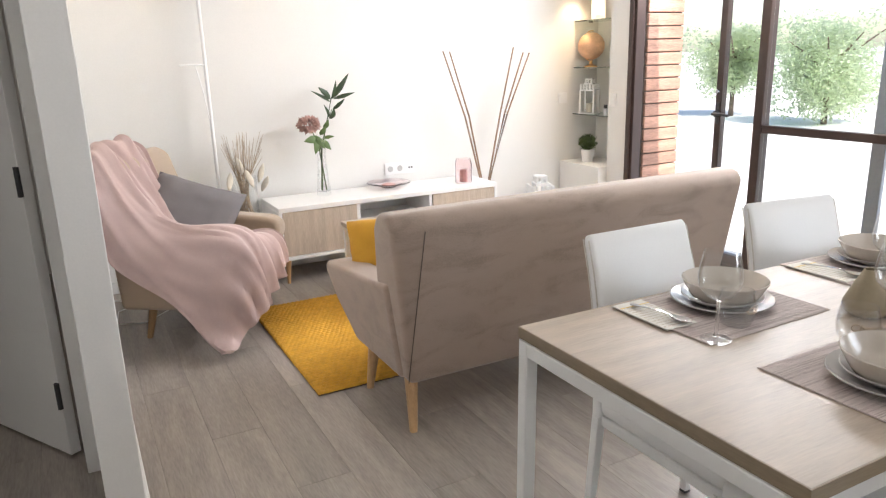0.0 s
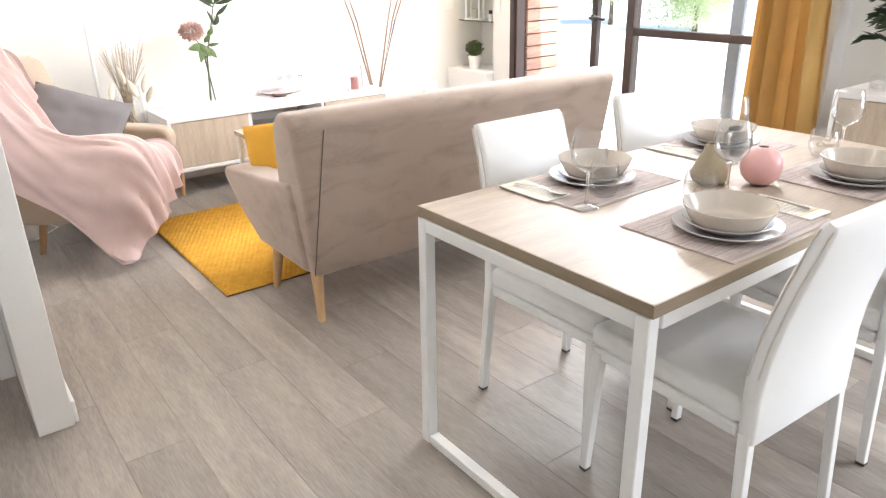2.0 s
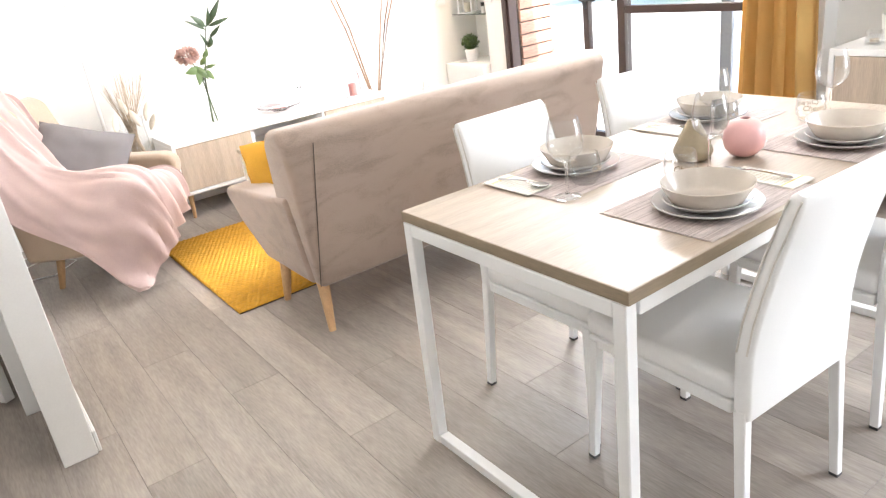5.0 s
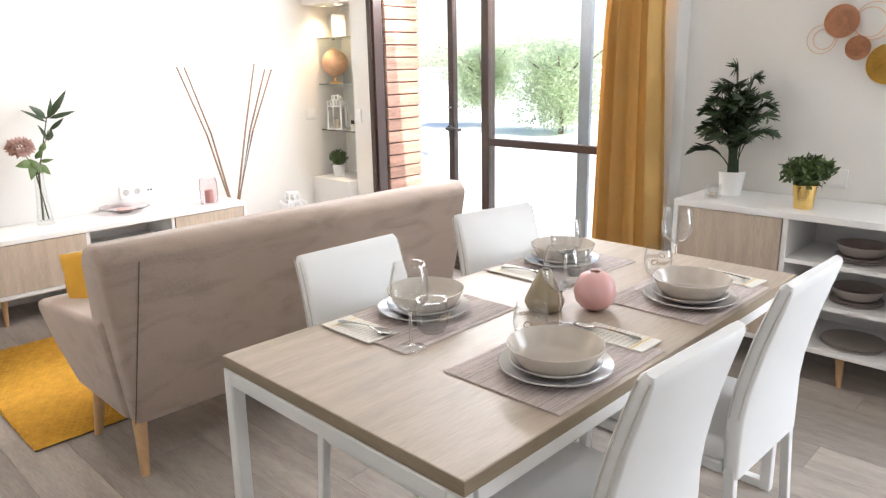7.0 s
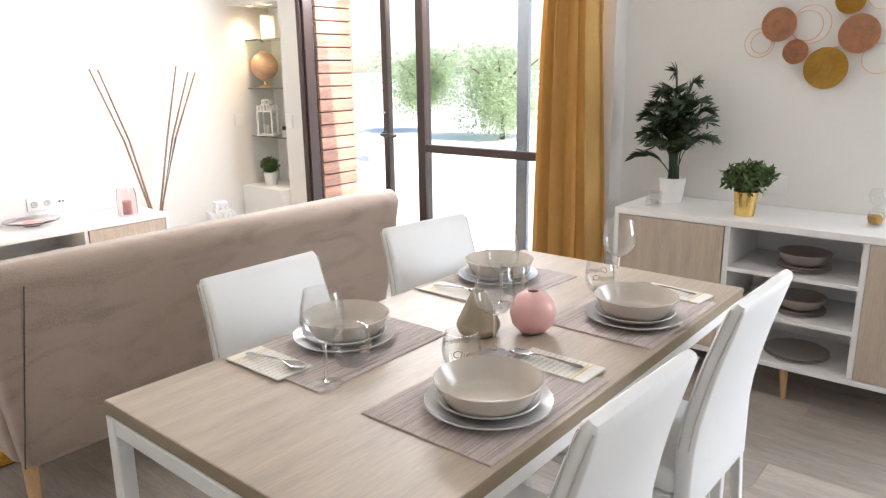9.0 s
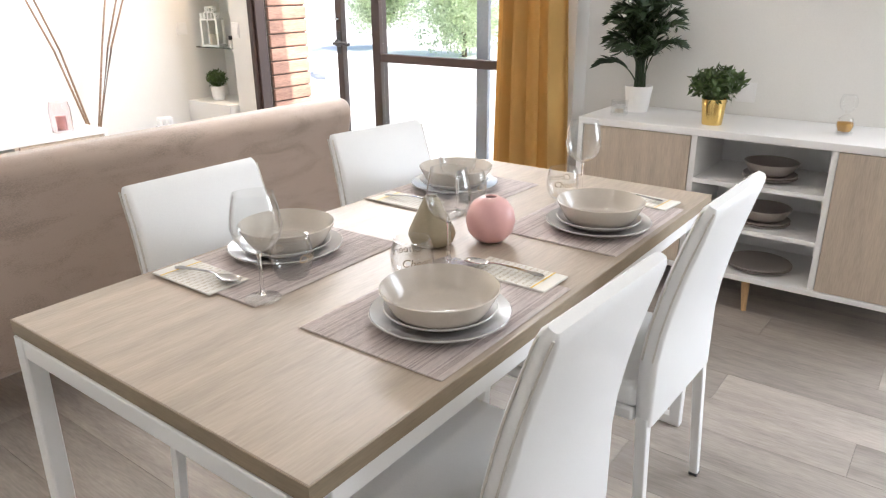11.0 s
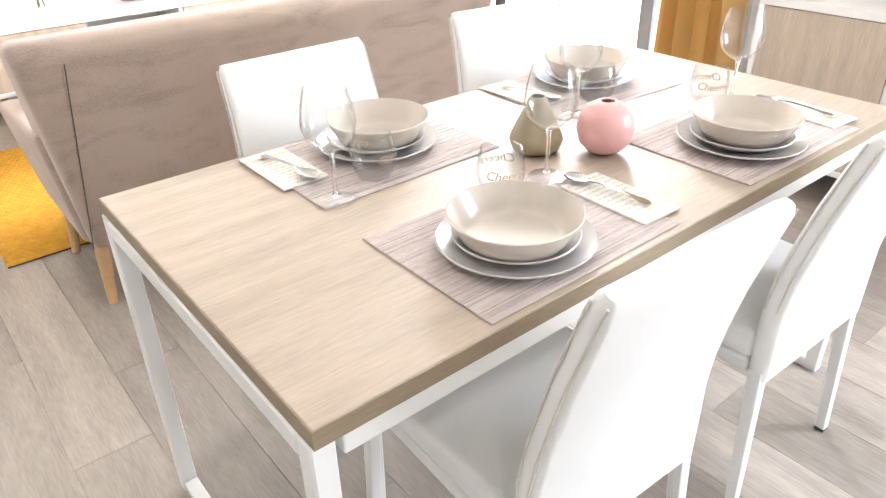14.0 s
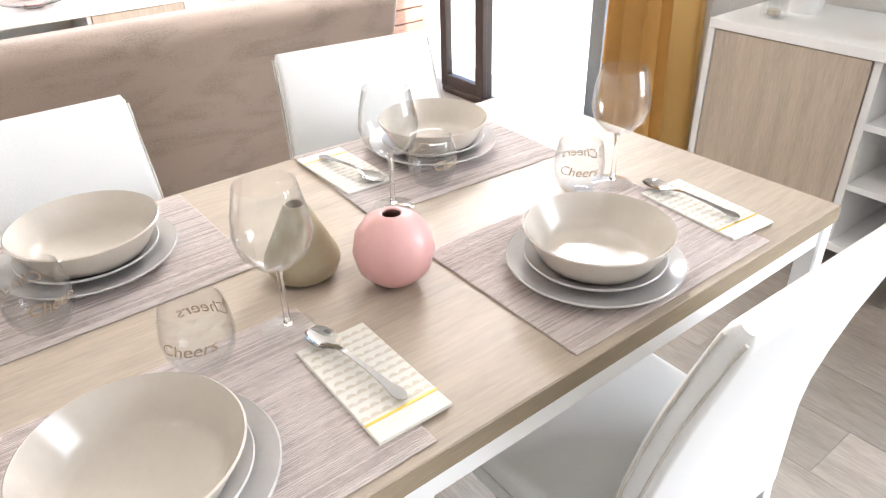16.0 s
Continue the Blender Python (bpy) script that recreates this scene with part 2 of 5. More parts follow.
def wall(name, bm, label="smooth off-white painted wall", material=None):
    return tagged(part(name, bm, material or M_WALL), label, "wall", kind="structure")


wall("wall_north", box(-0.945, WY, 0, 3.16, WY + 0.12, CEIL))
w = box(WX, DY1, 0, 3.09, 3.65, CEIL)                       # pier between the door and the niche
wall("wall_pier", w)
wall("wall_niche", box(3.03, 3.65, 0, 3.09, WY, CEIL))
tagged(part("ceiling_niche", box(2.881, 3.40, CEIL, 3.16, 5.0, CEIL + 0.1), M_CEIL), "white roof over the niche", "ceiling", kind="structure")
tagged(part("roof_east", box(2.881, -2.6, CEIL, 3.02, 1.10, CEIL + 0.1), M_CEIL), "white roof edge over the sideboard wall", "ceiling", kind="structure")
wall("wall_east_return", box(WX, 1.05, 0, WS + 0.12, DY0, CEIL))
w = box(WS, -0.95, 0, WS + 0.12, 1.05, CEIL)
box(WS, -2.6, 0, WS + 0.12, -2.3, CEIL, bm=w)
box(WS, -2.3, 2.05, WS + 0.12, -0.95, CEIL, bm=w)
box(WS, -2.3, 0, WS + 0.12, -0.95, 0.45, bm=w)
wall("wall_east", w)
wall("wall_south", box(-2.6, -2.6, 0, WS, -2.48, CEIL))
wall("wall_west", box(-2.72, -2.6, 0, -2.6, 5.0, CEIL))
wall("wall_partition", box(-0.945, 1.52, 0, -0.84, WY, CEIL, bevel=0.003))
w = box(-2.6, 2.0, 0, -1.88, 2.1, CEIL)
box(-1.88, 2.0, 2.06, -0.945, 2.1, CEIL, bm=w)
wall("wall_bedroom_front", w)
wall("wall_bedroom_back", box(-2.6, 4.88, 0, -0.84, 5.0, CEIL))
wall("wall_bedroom_side", box(-0.945, WY + 0.12, 0, -0.84, 4.88, CEIL))
ceiling = tagged(part("ceiling", box(-2.72, -2.6, CEIL, 2.88, 5.0, CEIL + 0.1), M_CEIL), "plain white painted ceiling", "ceiling", kind="structure")
tagged(part("wall_door_head", box(WX, DY0, 2.22, WX + 0.12, DY1, CEIL), M_WALL), "off-white wall above the glazed door", "wall", kind="structure")
floor = tagged(part("floor", box(-2.72, -2.6, -0.1, 2.87, 5.0, -0.005), M_JOINT), "greige oak-look plank floor", "floor", kind="structure")
ground = tagged(part("ground", box(-300, -300, -0.3, 400, 300, -0.12), M_PAVE), "pale sunlit paving outside the door", "ground", kind="structure")

# ---------------------------------------------------------------- dining table
TL, TW, TZ = 1.515, 0.764, 0.75
table = thing("dining_table", "bleached-oak dining table on a white steel frame", "table")
b = box(0, 0, TZ - 0.030, TL, TW, TZ, bevel=0.0015, seg=1)
part("tabletop", b, M_OAK, table)
b = box(-0.0015, -0.0015, TZ - 0.029, TL + 0.0015, 0.0, TZ - 0.001)
part("edge_band", b, M_EDGE, table, "darker oak edge band")
part("edge_band", box(-0.0015, TW, TZ - 0.029, TL + 0.0015, TW + 0.0015, TZ - 0.001), M_EDGE, table, "darker oak edge band")
part("edge_band", box(-0.0015, 0, TZ - 0.029, 0.0, TW, TZ - 0.001), M_EDGE, table, "darker oak edge band")
part("edge_band", box(TL, 0, TZ - 0.029, TL + 0.0015, TW, TZ - 0.001), M_EDGE, table, "darker oak edge band")
S = 0.034
for x in (-0.005, TL - S + 0.005):
    for y in (0.004, TW - S - 0.004):
        ox, oy = (-0.003 if x < 0.5 else 0.004), (-0.002 if y < 0.3 else 0.014)
        sq = [(u + S / 2, v + S / 2) for u, v in round_rect(S / 2, S / 2, 0.003, 2)]
        part("leg", loft([[(x + u + ox, y + v + oy, 0.0) for u, v in sq], [(x + u, y + v, TZ - 0.031) for u, v in sq]]), M_METAL, table)
    ox = -0.003 if x < 0.5 else 0.004
    part("foot_rail", box(x + ox + 0.001, S - 0.006, 0.0, x + ox + S - 0.001, TW - S + 0.006, 0.03, bevel=0.003), M_METAL, table)
    part("top_rail", box(x, S + 0.004, TZ - 0.066, x + S, TW - S - 0.004, TZ - 0.031, bevel=0.003), M_METAL, table)
for y in (0.004, TW - S - 0.004):
    part("top_rail", box(S + 0.004, y, TZ - 0.066, TL - S - 0.004, y + S, TZ - 0.031, bevel=0.003), M_METAL, table)


# ---------------------------------------------------------------- dining chairs
def dining_chair():
    c = thing("dining_chair", "white leather dining chair with a tall curved back", "chair", group="chairs round the table")
    # back: a curved padded slab, upright below and raked above
    prof = [(0.365, -0.100, 0.198, 0.020), (0.45, -0.098, 0.200, 0.021), (0.53, -0.098, 0.197, 0.022), (0.60, -0.106, 0.192, 0.022), (0.67, -0.120, 0.187, 0.022),
            (0.74, -0.137, 0.184, 0.021), (0.80, -0.155, 0.181, 0.020), (0.86, -0.174, 0.180, 0.018), (0.879, -0.181, 0.179, 0.016), (0.890, -0.186, 0.174, 0.009)]
    rings = []
    for i, (z, y, hw, th) in enumerate(prof):
        z0, y0 = prof[max(i - 1, 0)][:2]
        z1, y1 = prof[min(i + 1, len(prof) - 1)][:2]
        t = Vector((0, y1 - y0, z1 - z0)).normalized()
        nrm = Vector((0, -t.z, t.y))
        rings.append([Vector((u, y, z)) + nrm * v for u, v in round_rect(hw, th, th * 0.75, 4)])
    part("backrest", loft(rings), M_LEATHER, c, smooth=True)
    for sx in (-1, 1):
        for off in (-0.012, 0.012):
            pts = [(sx * (hw + 0.0008), y + off, z) for z, y, hw, th in prof[2:-1]]
            part("piping", tube(pts, 0.0022, 5), M_STITCH, c, "greige edge stitching")
    part("seat", box(-0.200, -0.085, 0.398, 0.200, 0.362, 0.462, bevel=0.022, seg=4), M_LEATHER, c, smooth=True)
    part("seat_skirt", box(-0.196, -0.078, 0.365, 0.196, 0.352, 0.40, bevel=0.008), M_LEATHER, c)
    for sx in (-1, 1):
        for y0, y1 in ((-0.098, -0.120), (0.335, 0.350)):
            h0 = 0.385
            rings = [[(sx * 0.185 + u, y0 + v, h0) for u, v in round_rect(0.0145, 0.0145, 0.004, 3)],
                     [(sx * 0.198 + u, y1 + v, 0.008) for u, v in round_rect(0.0115, 0.0115, 0.003, 3)]]
            leg = part("leg", loft(rings), M_METAL, c)
            part("foot_cap", box(sx * 0.198 - 0.012, y1 - 0.012, 0, sx * 0.198 + 0.012, y1 + 0.012, 0.010, bevel=0.002), M_DARK, leg, "dark plastic foot cap")
    return c


chair = dining_chair()
chair.matrix_basis = pose(0.456, 0.012, 0, 0, 0, -2.5)
copy_thing(chair, pose(1.100, 0.014, 0, 0, 0, -1.4))
copy_thing(chair, pose(0.507, 0.744, 0, 0, 0, 179.5))
copy_thing(chair, pose(1.158, 0.760, 0, 0, 0, 172))


# ---------------------------------------------------------------- sofa
def sofa():
    s = thing("sofa", "taupe velvet two-seat sofa on splayed beech legs, seen from behind", "sofa")
    x0, x1 = 0.050, 1.765
    back = [(1.668, 0.18), (1.628, 0.50), (1.600, 0.81), (1.64, 0.853), (1.74, 0.848), (1.79, 0.79), (1.87, 0.50), (1.88, 0.18)]
    def flare(b):
        """The ends lean out towards the top."""
        for v in b.verts:
            v.co.x = 0.8825 + (v.co.x - 0.8825) * (0.945 + 0.095 * (v.co.z - 0.18) / 0.65)
        return b

    part("backrest", flare(extrude_profile(back, "x", x0 + 0.02, x1 - 0.02, bevel=0.04, seg=5)), M_VELVET, s, smooth=True)
    arm = [(1.72, 0.19), (1.72, 0.58), (1.90, 0.55), (2.30, 0.515), (2.43, 0.50), (2.45, 0.455), (2.36, 0.33), (2.18, 0.19)]
    for a, e in ((x0 + 0.004, x0 + 0.15), (x1 - 0.15, x1 - 0.004)):
        part("armrest", flare(extrude_profile(arm, "x", a, e, bevel=0.03, seg=5)), M_VELVET, s, smooth=True)
    part("seat_base", box(x0 + 0.12, 1.80, 0.19, x1 - 0.12, 2.34, 0.34, bevel=0.03, seg=3), M_VELVET, s, smooth=True)
    part("seat_cushion", box(x0 + 0.145, 1.85, 0.335, x1 - 0.145, 2.38, 0.44, bevel=0.045, seg=4), M_VELVET, s, smooth=True)
    for sg in (-1,):
        pts = [(0.8825 + sg * (0.779 - 0.10 * (z - 0.18)), 1.6655 - 0.112 * (z - 0.18), z) for z in (0.20, 0.3, 0.45, 0.6, 0.72, 0.79)]
        part("piping", tube([(p[0], p[1] - 0.003, p[2]) for p in pts], 0.0019, 6), M_SEAM, s, "dark open seam")
    for x, dx in ((0.140, -0.026), (1.680, 0.026)):
        for y, dy in ((1.715, -0.06), (2.08, 0.01)):
            part("leg", loft([[(x + u, y + v, 0.195) for u, v in round_rect(0.025, 0.025, 0.02, 4)],
                              [(x + dx + u, y + dy + v, 0.0) for u, v in round_rect(0.0145, 0.0145, 0.012, 4)]]), M_BEECH, s, "tapered beech leg", smooth=True)
    return s


sofa()


# ---------------------------------------------------------------- sideboard and television bench
def cabinet_parts(c, length, depth, h, legs, shelves, mid_shelf):
    """A long white carcass along +x, front at y = 0, with oak doors at both ends and an open middle."""
    t, z0 = 0.022, legs
    a, e = length / 3, 2 * length / 3
    part("top_panel", box(0, 0, h - 0.03, length, depth, h, bevel=0.002, seg=1), M_LACQ, c)
    part("bottom_panel", box(0, 0, z0, length, depth, z0 + t, bevel=0.002, seg=1), M_LACQ, c)
    for x in (0, length - t):
        part("side_panel", box(x, 0, z0 + t, x + t, depth, h - 0.03), M_LACQ, c)
    for x in (a - t / 2, e - t / 2):
        part("divider", box(x, 0.012, z0 + t, x + t, depth, h - 0.03), M_LACQ, c)
    part("back_panel", box(t, depth - 0.012, z0 + t, length - t, depth - 0.002, h - 0.03), M_LACQ, c)
    for x, w in ((t + 0.003, a - 1.5 * t - 0.006), (e + t / 2 + 0.003, length - e - 1.5 * t - 0.006)):
        part("door", box(x, 0.004, z0 + t + 0.003, x + w, 0.02, h - 0.033, bevel=0.001, seg=1), M_OAKV, c, "pale oak door")
    for k in range(shelves):
        z = z0 + t + (h - 0.03 - z0 - t) * (k + 1) / (shelves + 1)
        part("shelf", box(a + t / 2, 0.014, z - 0.009, e - t / 2, depth - 0.012, z + 0.009), M_LACQ, c)
    for x in (0.09, length - 0.09) if mid_shelf else (0.06, length / 2, length - 0.06):
        for y in (0.06, depth - 0.06):
            sx = -0.02 if x < length / 2 else 0.02
            part("leg", lathe([(0, 0), (0.010, 0), (0.019, z0), (0, z0)], 16), M_BEECH, c, "tapered beech leg", smooth=False, m=Matrix.Translation((x + sx, y - (0.015 if y < 0.1 else -0.015), 0)) @ Matrix.Shear("XY", 4, (-sx / z0, (0.015 if y < 0.1 else -0.015) / z0)))


sideboard = thing("sideboard", "white sideboard with oak doors and open middle shelves", "sideboard", pose(2.440, 0.865, 0, 0, 0, -90))
cabinet_parts(sideboard, 1.545, 0.425, 0.752, 0.145, 2, False)
bench = thing("television_bench", "long low white television bench with oak doors", "tv bench", pose(0.19, 3.70, 0))
cabinet_parts(bench, 1.59, 0.42, 0.50, 0.16, 1, False)

# ---------------------------------------------------------------- rug
rug = thing("rug", "mustard woven wool rug on the plank floor", "rug")
part("backing", box(-0.108, 2.122, 0.0, 1.788, 3.338, 0.006), M_SEAM, rug, "dark rug backing")
b = bmesh.new()
NX, NY = 316, 240
rr = random.Random(2)
off = [rr.uniform(0, 6.28) for _ in range(NY)]
grid = []
for j in range(NY + 1):
    row = []
    y = 2.12 + 1.22 * j / NY
    rib = abs(math.sin(math.pi * j / 5))
    for i in range(NX + 1):
        x = -0.11 + 1.90 * i / NX
        edge = 0 if i in (0, NX) or j in (0, NY) else 1
        row.append(b.verts.new((x + rr.uniform(-0.002, 0.002), y + rr.uniform(-0.0012, 0.0012), 0.0065 + edge * (0.003 + 0.009 * rib * (0.35 + 0.65 * abs(math.sin(math.pi * x / 0.026 + (j // 5 % 2) * 1.57))) + rr.uniform(0, 0.0012)))))
    grid.append(row)
for p, q in zip(grid, grid[1:]):
    for i in range(NX):
        b.faces.new((p[i], p[i + 1], q[i + 1], q[i]))
part("woven_body", b, M_RUG, rug, smooth=True)

# ---------------------------------------------------------------- glazed door, niche, porch
def frame_bar(name, x0, y0, z0, x1, y1, z1, parent, material=M_FRAME):
    return part(name, box(x0, y0, z0, x1, y1, z1, bevel=0.003, seg=1), material, parent)


def pane(x, y0, z0, y1, z1, parent):
    p = part("pane", box(x - 0.003, y0, z0, x + 0.003, y1, z1), M_PANE, parent, "clear glass pane")
    p.visible_shadow = False
    return p


door = thing("door_1", "brown aluminium glazed terrace door, standing open", "door", kind="structure")
HZ = 2.22
frame_bar("door_frame", WX + 0.004, DY1 - 0.035, 0, WX + 0.085, DY1 - 0.002, HZ, door)
frame_bar("door_frame", WX - 0.012, DY1 - 0.012, 0, WX + 0.003, DY1 + 0.028, HZ, door)
frame_bar("door_frame", WX + 0.004, DY0, 0.03, WX + 0.085, DY0 + 0.04, HZ, door)
frame_bar("door_frame", WX + 0.004, DY0, HZ - 0.05, WX + 0.085, DY1 - 0.036, HZ - 0.001, door)
frame_bar("threshold", WX + 0.004, DY0, 0.0, WX + 0.085, 2.645, 0.035, door)
frame_bar("mullion", WX, 2.298, 0.036, WX + 0.07, 2.358, HZ - 0.051, door)
frame_bar("transom", WX + 0.004, DY0 + 0.041, 0.885, WX + 0.05, 2.297, 0.932, door)
pane(WX + 0.03, DY0 + 0.041, 0.933, 2.297, HZ - 0.051, door)
pane(WX + 0.03, DY0 + 0.041, 0.036, 2.297, 0.884, door)
# its grey-blue puts the backlit haze of the glass into the colour
frame_bar("outer_stile", WX + 0.10, 1.615, 0.0, WX + 0.13, 1.69, HZ, door, M_HAZEGREY)
leaf = part("leaf_stile", box(WX + 0.004, 2.605, 0.036, WX + 0.05, 2.652, HZ - 0.051, bevel=0.003, seg=1), M_FRAME, door)
frame_bar("leaf_rail", WX + 0.004, 2.359, 0.036, WX + 0.05, 2.604, 0.10, door)
pane(WX + 0.03, 2.359, 0.101, 2.604, HZ - 0.051, door)
part("lock_plate", box(WX - 0.006, 2.613, 0.92, WX + 0.004, 2.643, 1.05, bevel=0.004), M_DARK, leaf, "dark lock plate")
part("door_handle", tube([(WX - 0.006, 2.628, 0.982), (WX - 0.045, 2.626, 0.982), (WX - 0.052, 2.60, 0.984), (WX - 0.052, 2.55, 0.987), (WX - 0.05, 2.51, 0.977), (WX - 0.05, 2.495, 0.982)], 0.009, 10), M_DARK, leaf, "dark lever handle", smooth=True)
part("escutcheon", lathe([(0, 0), (0.022, 0), (0.02, 0.014), (0, 0.014)], 20), M_DARK, leaf, m=pose(WX - 0.004, 2.628, 0.982, 0, -90, 0))
part("lock_cylinder", lathe([(0, 0), (0.012, 0), (0.011, 0.012), (0, 0.012)], 16), M_CHROME, leaf, m=pose(WX - 0.004, 2.628, 1.12, 0, -90, 0))

niche_block = tagged(part("niche_ledge", box(2.66, 3.652, 0, 3.028, WY - 0.002, 0.525, bevel=0.004), M_WHITE), "white ledge at the foot of the niche", "ledge", kind="structure")
niche_head = tagged(part("niche_header", box(2.66, 3.652, 1.86, 3.028, WY - 0.002, CEIL - 0.002, bevel=0.004), M_WHITE), "white boxed header over the niche", "header", kind="structure")
M_WARM = glow("warm_lamp_face", (1.0, 0.78, 0.5), 10)
for y in (3.82, 4.02):
    d = thing("niche_downlight", "small lit warm downlight in the niche header", "downlight", pose(2.77, y, 1.86), group="downlights of the niche")
    part("ring", lathe([(0.028, 0), (0.042, 0), (0.042, -0.006), (0.030, -0.008), (0.028, 0)], 28), M_WHITE, d)
    part("lamp_face", lathe([(0, -0.002), (0.028, -0.002)], 24), M_WARM, d)
    lamp = new("niche_lamp", bpy.data.lights.new("niche_lamp", "SPOT"))
    lamp.data.energy, lamp.data.color, lamp.data.spot_size, lamp.data.spot_blend, lamp.data.shadow_soft_size = 6, (1.0, 0.74, 0.45), radians(110), 0.7, 0.03
    lamp.matrix_world = look((2.77, y, 1.845), (2.78, y + 0.05, 0.5))

for k, z in enumerate((0.901, 1.266, 1.620)):
    s = thing("glass_shelf", "clear glass shelf in the lit niche", "shelf", group="glass shelves of the niche")
    part("plate_of_glass", box(2.785, 3.653, z - 0.008, 3.026, WY - 0.003, z, bevel=0.001, seg=1), glass("shelf_glass", (0.75, 0.9, 0.85)) if k == 0 else bpy.data.materials["shelf_glass"], s)
    for y in (3.68, WY - 0.03):
        part("shelf_pin", box(2.92, y - 0.01, z - 0.016, 2.94, y + 0.01, z - 0.0085), M_CHROME, s)

# switches and sockets
def plate_on_wall(name, label, w, h, m, holes):
    p = thing(name, label, "switch" if "switch" in name else "socket", m)
    part("cover", box(-w / 2, -0.008, -h / 2, w / 2, 0, h / 2, bevel=0.003), M_LACQ, p)
    for u in holes:
        if "switch" in name:
            part("rocker", box(u - 0.028, -0.012, -0.028, u + 0.028, -0.0085, 0.028, bevel=0.0015), M_LACQ, p)
        else:
            part("recess", lathe([(0.019, 0), (0.021, 0.002), (0.019, 0.0035), (0.0, 0.0012)], 20), M_GREYPL if u < 0.07 else M_DARK, p, m=pose(u, -0.0085, 0, 90, 0, 0) @ Matrix.Scale(1 if u < 0.07 else 0.35, 4))
    return p


plate_on_wall("wall_switch", "white light switch on the far wall", 0.085, 0.085, pose(2.682, WY, 1.03), (0,))
plate_on_wall("wall_switch", "white light switch on the pier beside the door", 0.08, 0.10, pose(WX, 3.60, 1.03, 0, 0, -90), (0,))
plate_on_wall("wall_switch", "white switch plate above the sideboard", 0.085, 0.085, pose(WS, 0.278, 0.852, 0, 0, -90), (0,))
plate_on_wall("wall_socket", "long white four-way socket plate", 0.235, 0.085, pose(1.215, WY, 0.602), (-0.075, 0.0, 0.075, 0.095))

# red-brown boards on the outer face of the pier
siding = tagged(part("siding_backing", box(2.852, 3.405, -0.1, 3.19, 3.418, 2.6), M_JOINT), "red-brown timber boards outside the door", "siding", kind="structure")
for i in range(29):
    z = -0.08 + i * 0.0905
    part("board", box(2.852, 3.382, z, 3.192, 3.405, z + 0.082, bevel=0.004, seg=1), M_SIDING, siding)

# skirting boards
sk = tagged(part("baseboard_north", box(-0.839, WY - 0.014, 0, 2.659, WY - 0.001, 0.08, bevel=0.003, seg=1), M_WHITE), "white skirting board", "skirting", kind="structure")
tagged(part("baseboard_east", box(WS - 0.014, -2.4, 0, WS - 0.001, 1.049, 0.08, bevel=0.003, seg=1), M_WHITE), "white skirting board", "skirting", kind="structure")
tagged(part("baseboard_partition", box(-0.839, 1.53, 0, -0.826, WY - 0.016, 0.08, bevel=0.003, seg=1), M_WHITE), "white skirting board", "skirting", kind="structure")

# bedroom door beyond the partition's end
bed = thing("door_2", "white bedroom door standing ajar on dark hinges", "door", pose(-1.03, 2.13, 0, 0, 0, 121), kind="structure")
bl = part("door_leaf", box(0.0, -0.02, 0.012, 0.80, 0.02, 2.03, bevel=0.002, seg=1), M_WHITE, bed)
for z in (0.25, 1.02, 1.80):
    part("hinge", tube([(0.004, 0.024, z - 0.05), (0.004, 0.024, z + 0.05)], 0.009, 10), M_DARK, bl, "dark hinge")
part("door_handle", tube([(0.72, -0.02, 1.0), (0.72, -0.06, 1.0), (0.62, -0.06, 1.0)], 0.009, 8), M_CHROME, bl, "steel lever")
frame_bar("door_casing", -0.998, 1.975, 0, -0.946, 2.105, 2.06, None, M_WHITE)
tagged(bpy.data.objects["door_casing"], "white door casing", "casing", kind="structure")

# kitchen window in the sideboard wall, behind the walker
win = thing("window_1", "white framed kitchen window beyond the sideboard", "window", kind="structure")
for y0, z0, y1, z1 in ((-2.3, 0.45, -0.95, 0.50), (-2.3, 2.0, -0.95, 2.05), (-2.3, 0.50, -2.25, 2.0), (-1.0, 0.50, -0.95, 2.0), (-1.645, 0.50, -1.605, 2.0)):
    part("window_frame", box(WS + 0.03, y0, z0, WS + 0.09, y1, z1), M_WHITE, win)
for y0, y1 in ((-2.25, -1.645), (-1.605, -1.0)):
    p = part("pane", box(WS + 0.057, y0, 0.50, WS + 0.063, y1, 2.0), M_PANE, win)
    p.visible_shadow = False

# ceiling downlights, all out of view
M_COOL = glow("lamp_face_white", (1.0, 0.9, 0.76), 6.5)
for x, y in DOWNLIGHTS:
    d = thing("ceiling_downlight", "round recessed ceiling downlight out of view, switched on", "downlight", pose(x, y, CEIL), group="ceiling downlights")
    part("ring", lathe([(0.045, 0), (0.06, 0), (0.06, -0.005), (0.047, -0.008), (0.045, 0)], 28), M_WHITE, d)
    part("lamp_face", lathe([(0, -0.002), (0.045, -0.002)], 24), M_COOL, d)
    lamp = new("downlight_lamp", bpy.data.lights.new("downlight_lamp", "AREA"))
    lamp.data.shape, lamp.data.size, lamp.data.energy, lamp.data.color = "DISK", 0.10, DOWN_W, (1.0, 0.92, 0.83)
    lamp.matrix_world = look((x, y, CEIL - 0.02), (x, y + 0.001, 0))

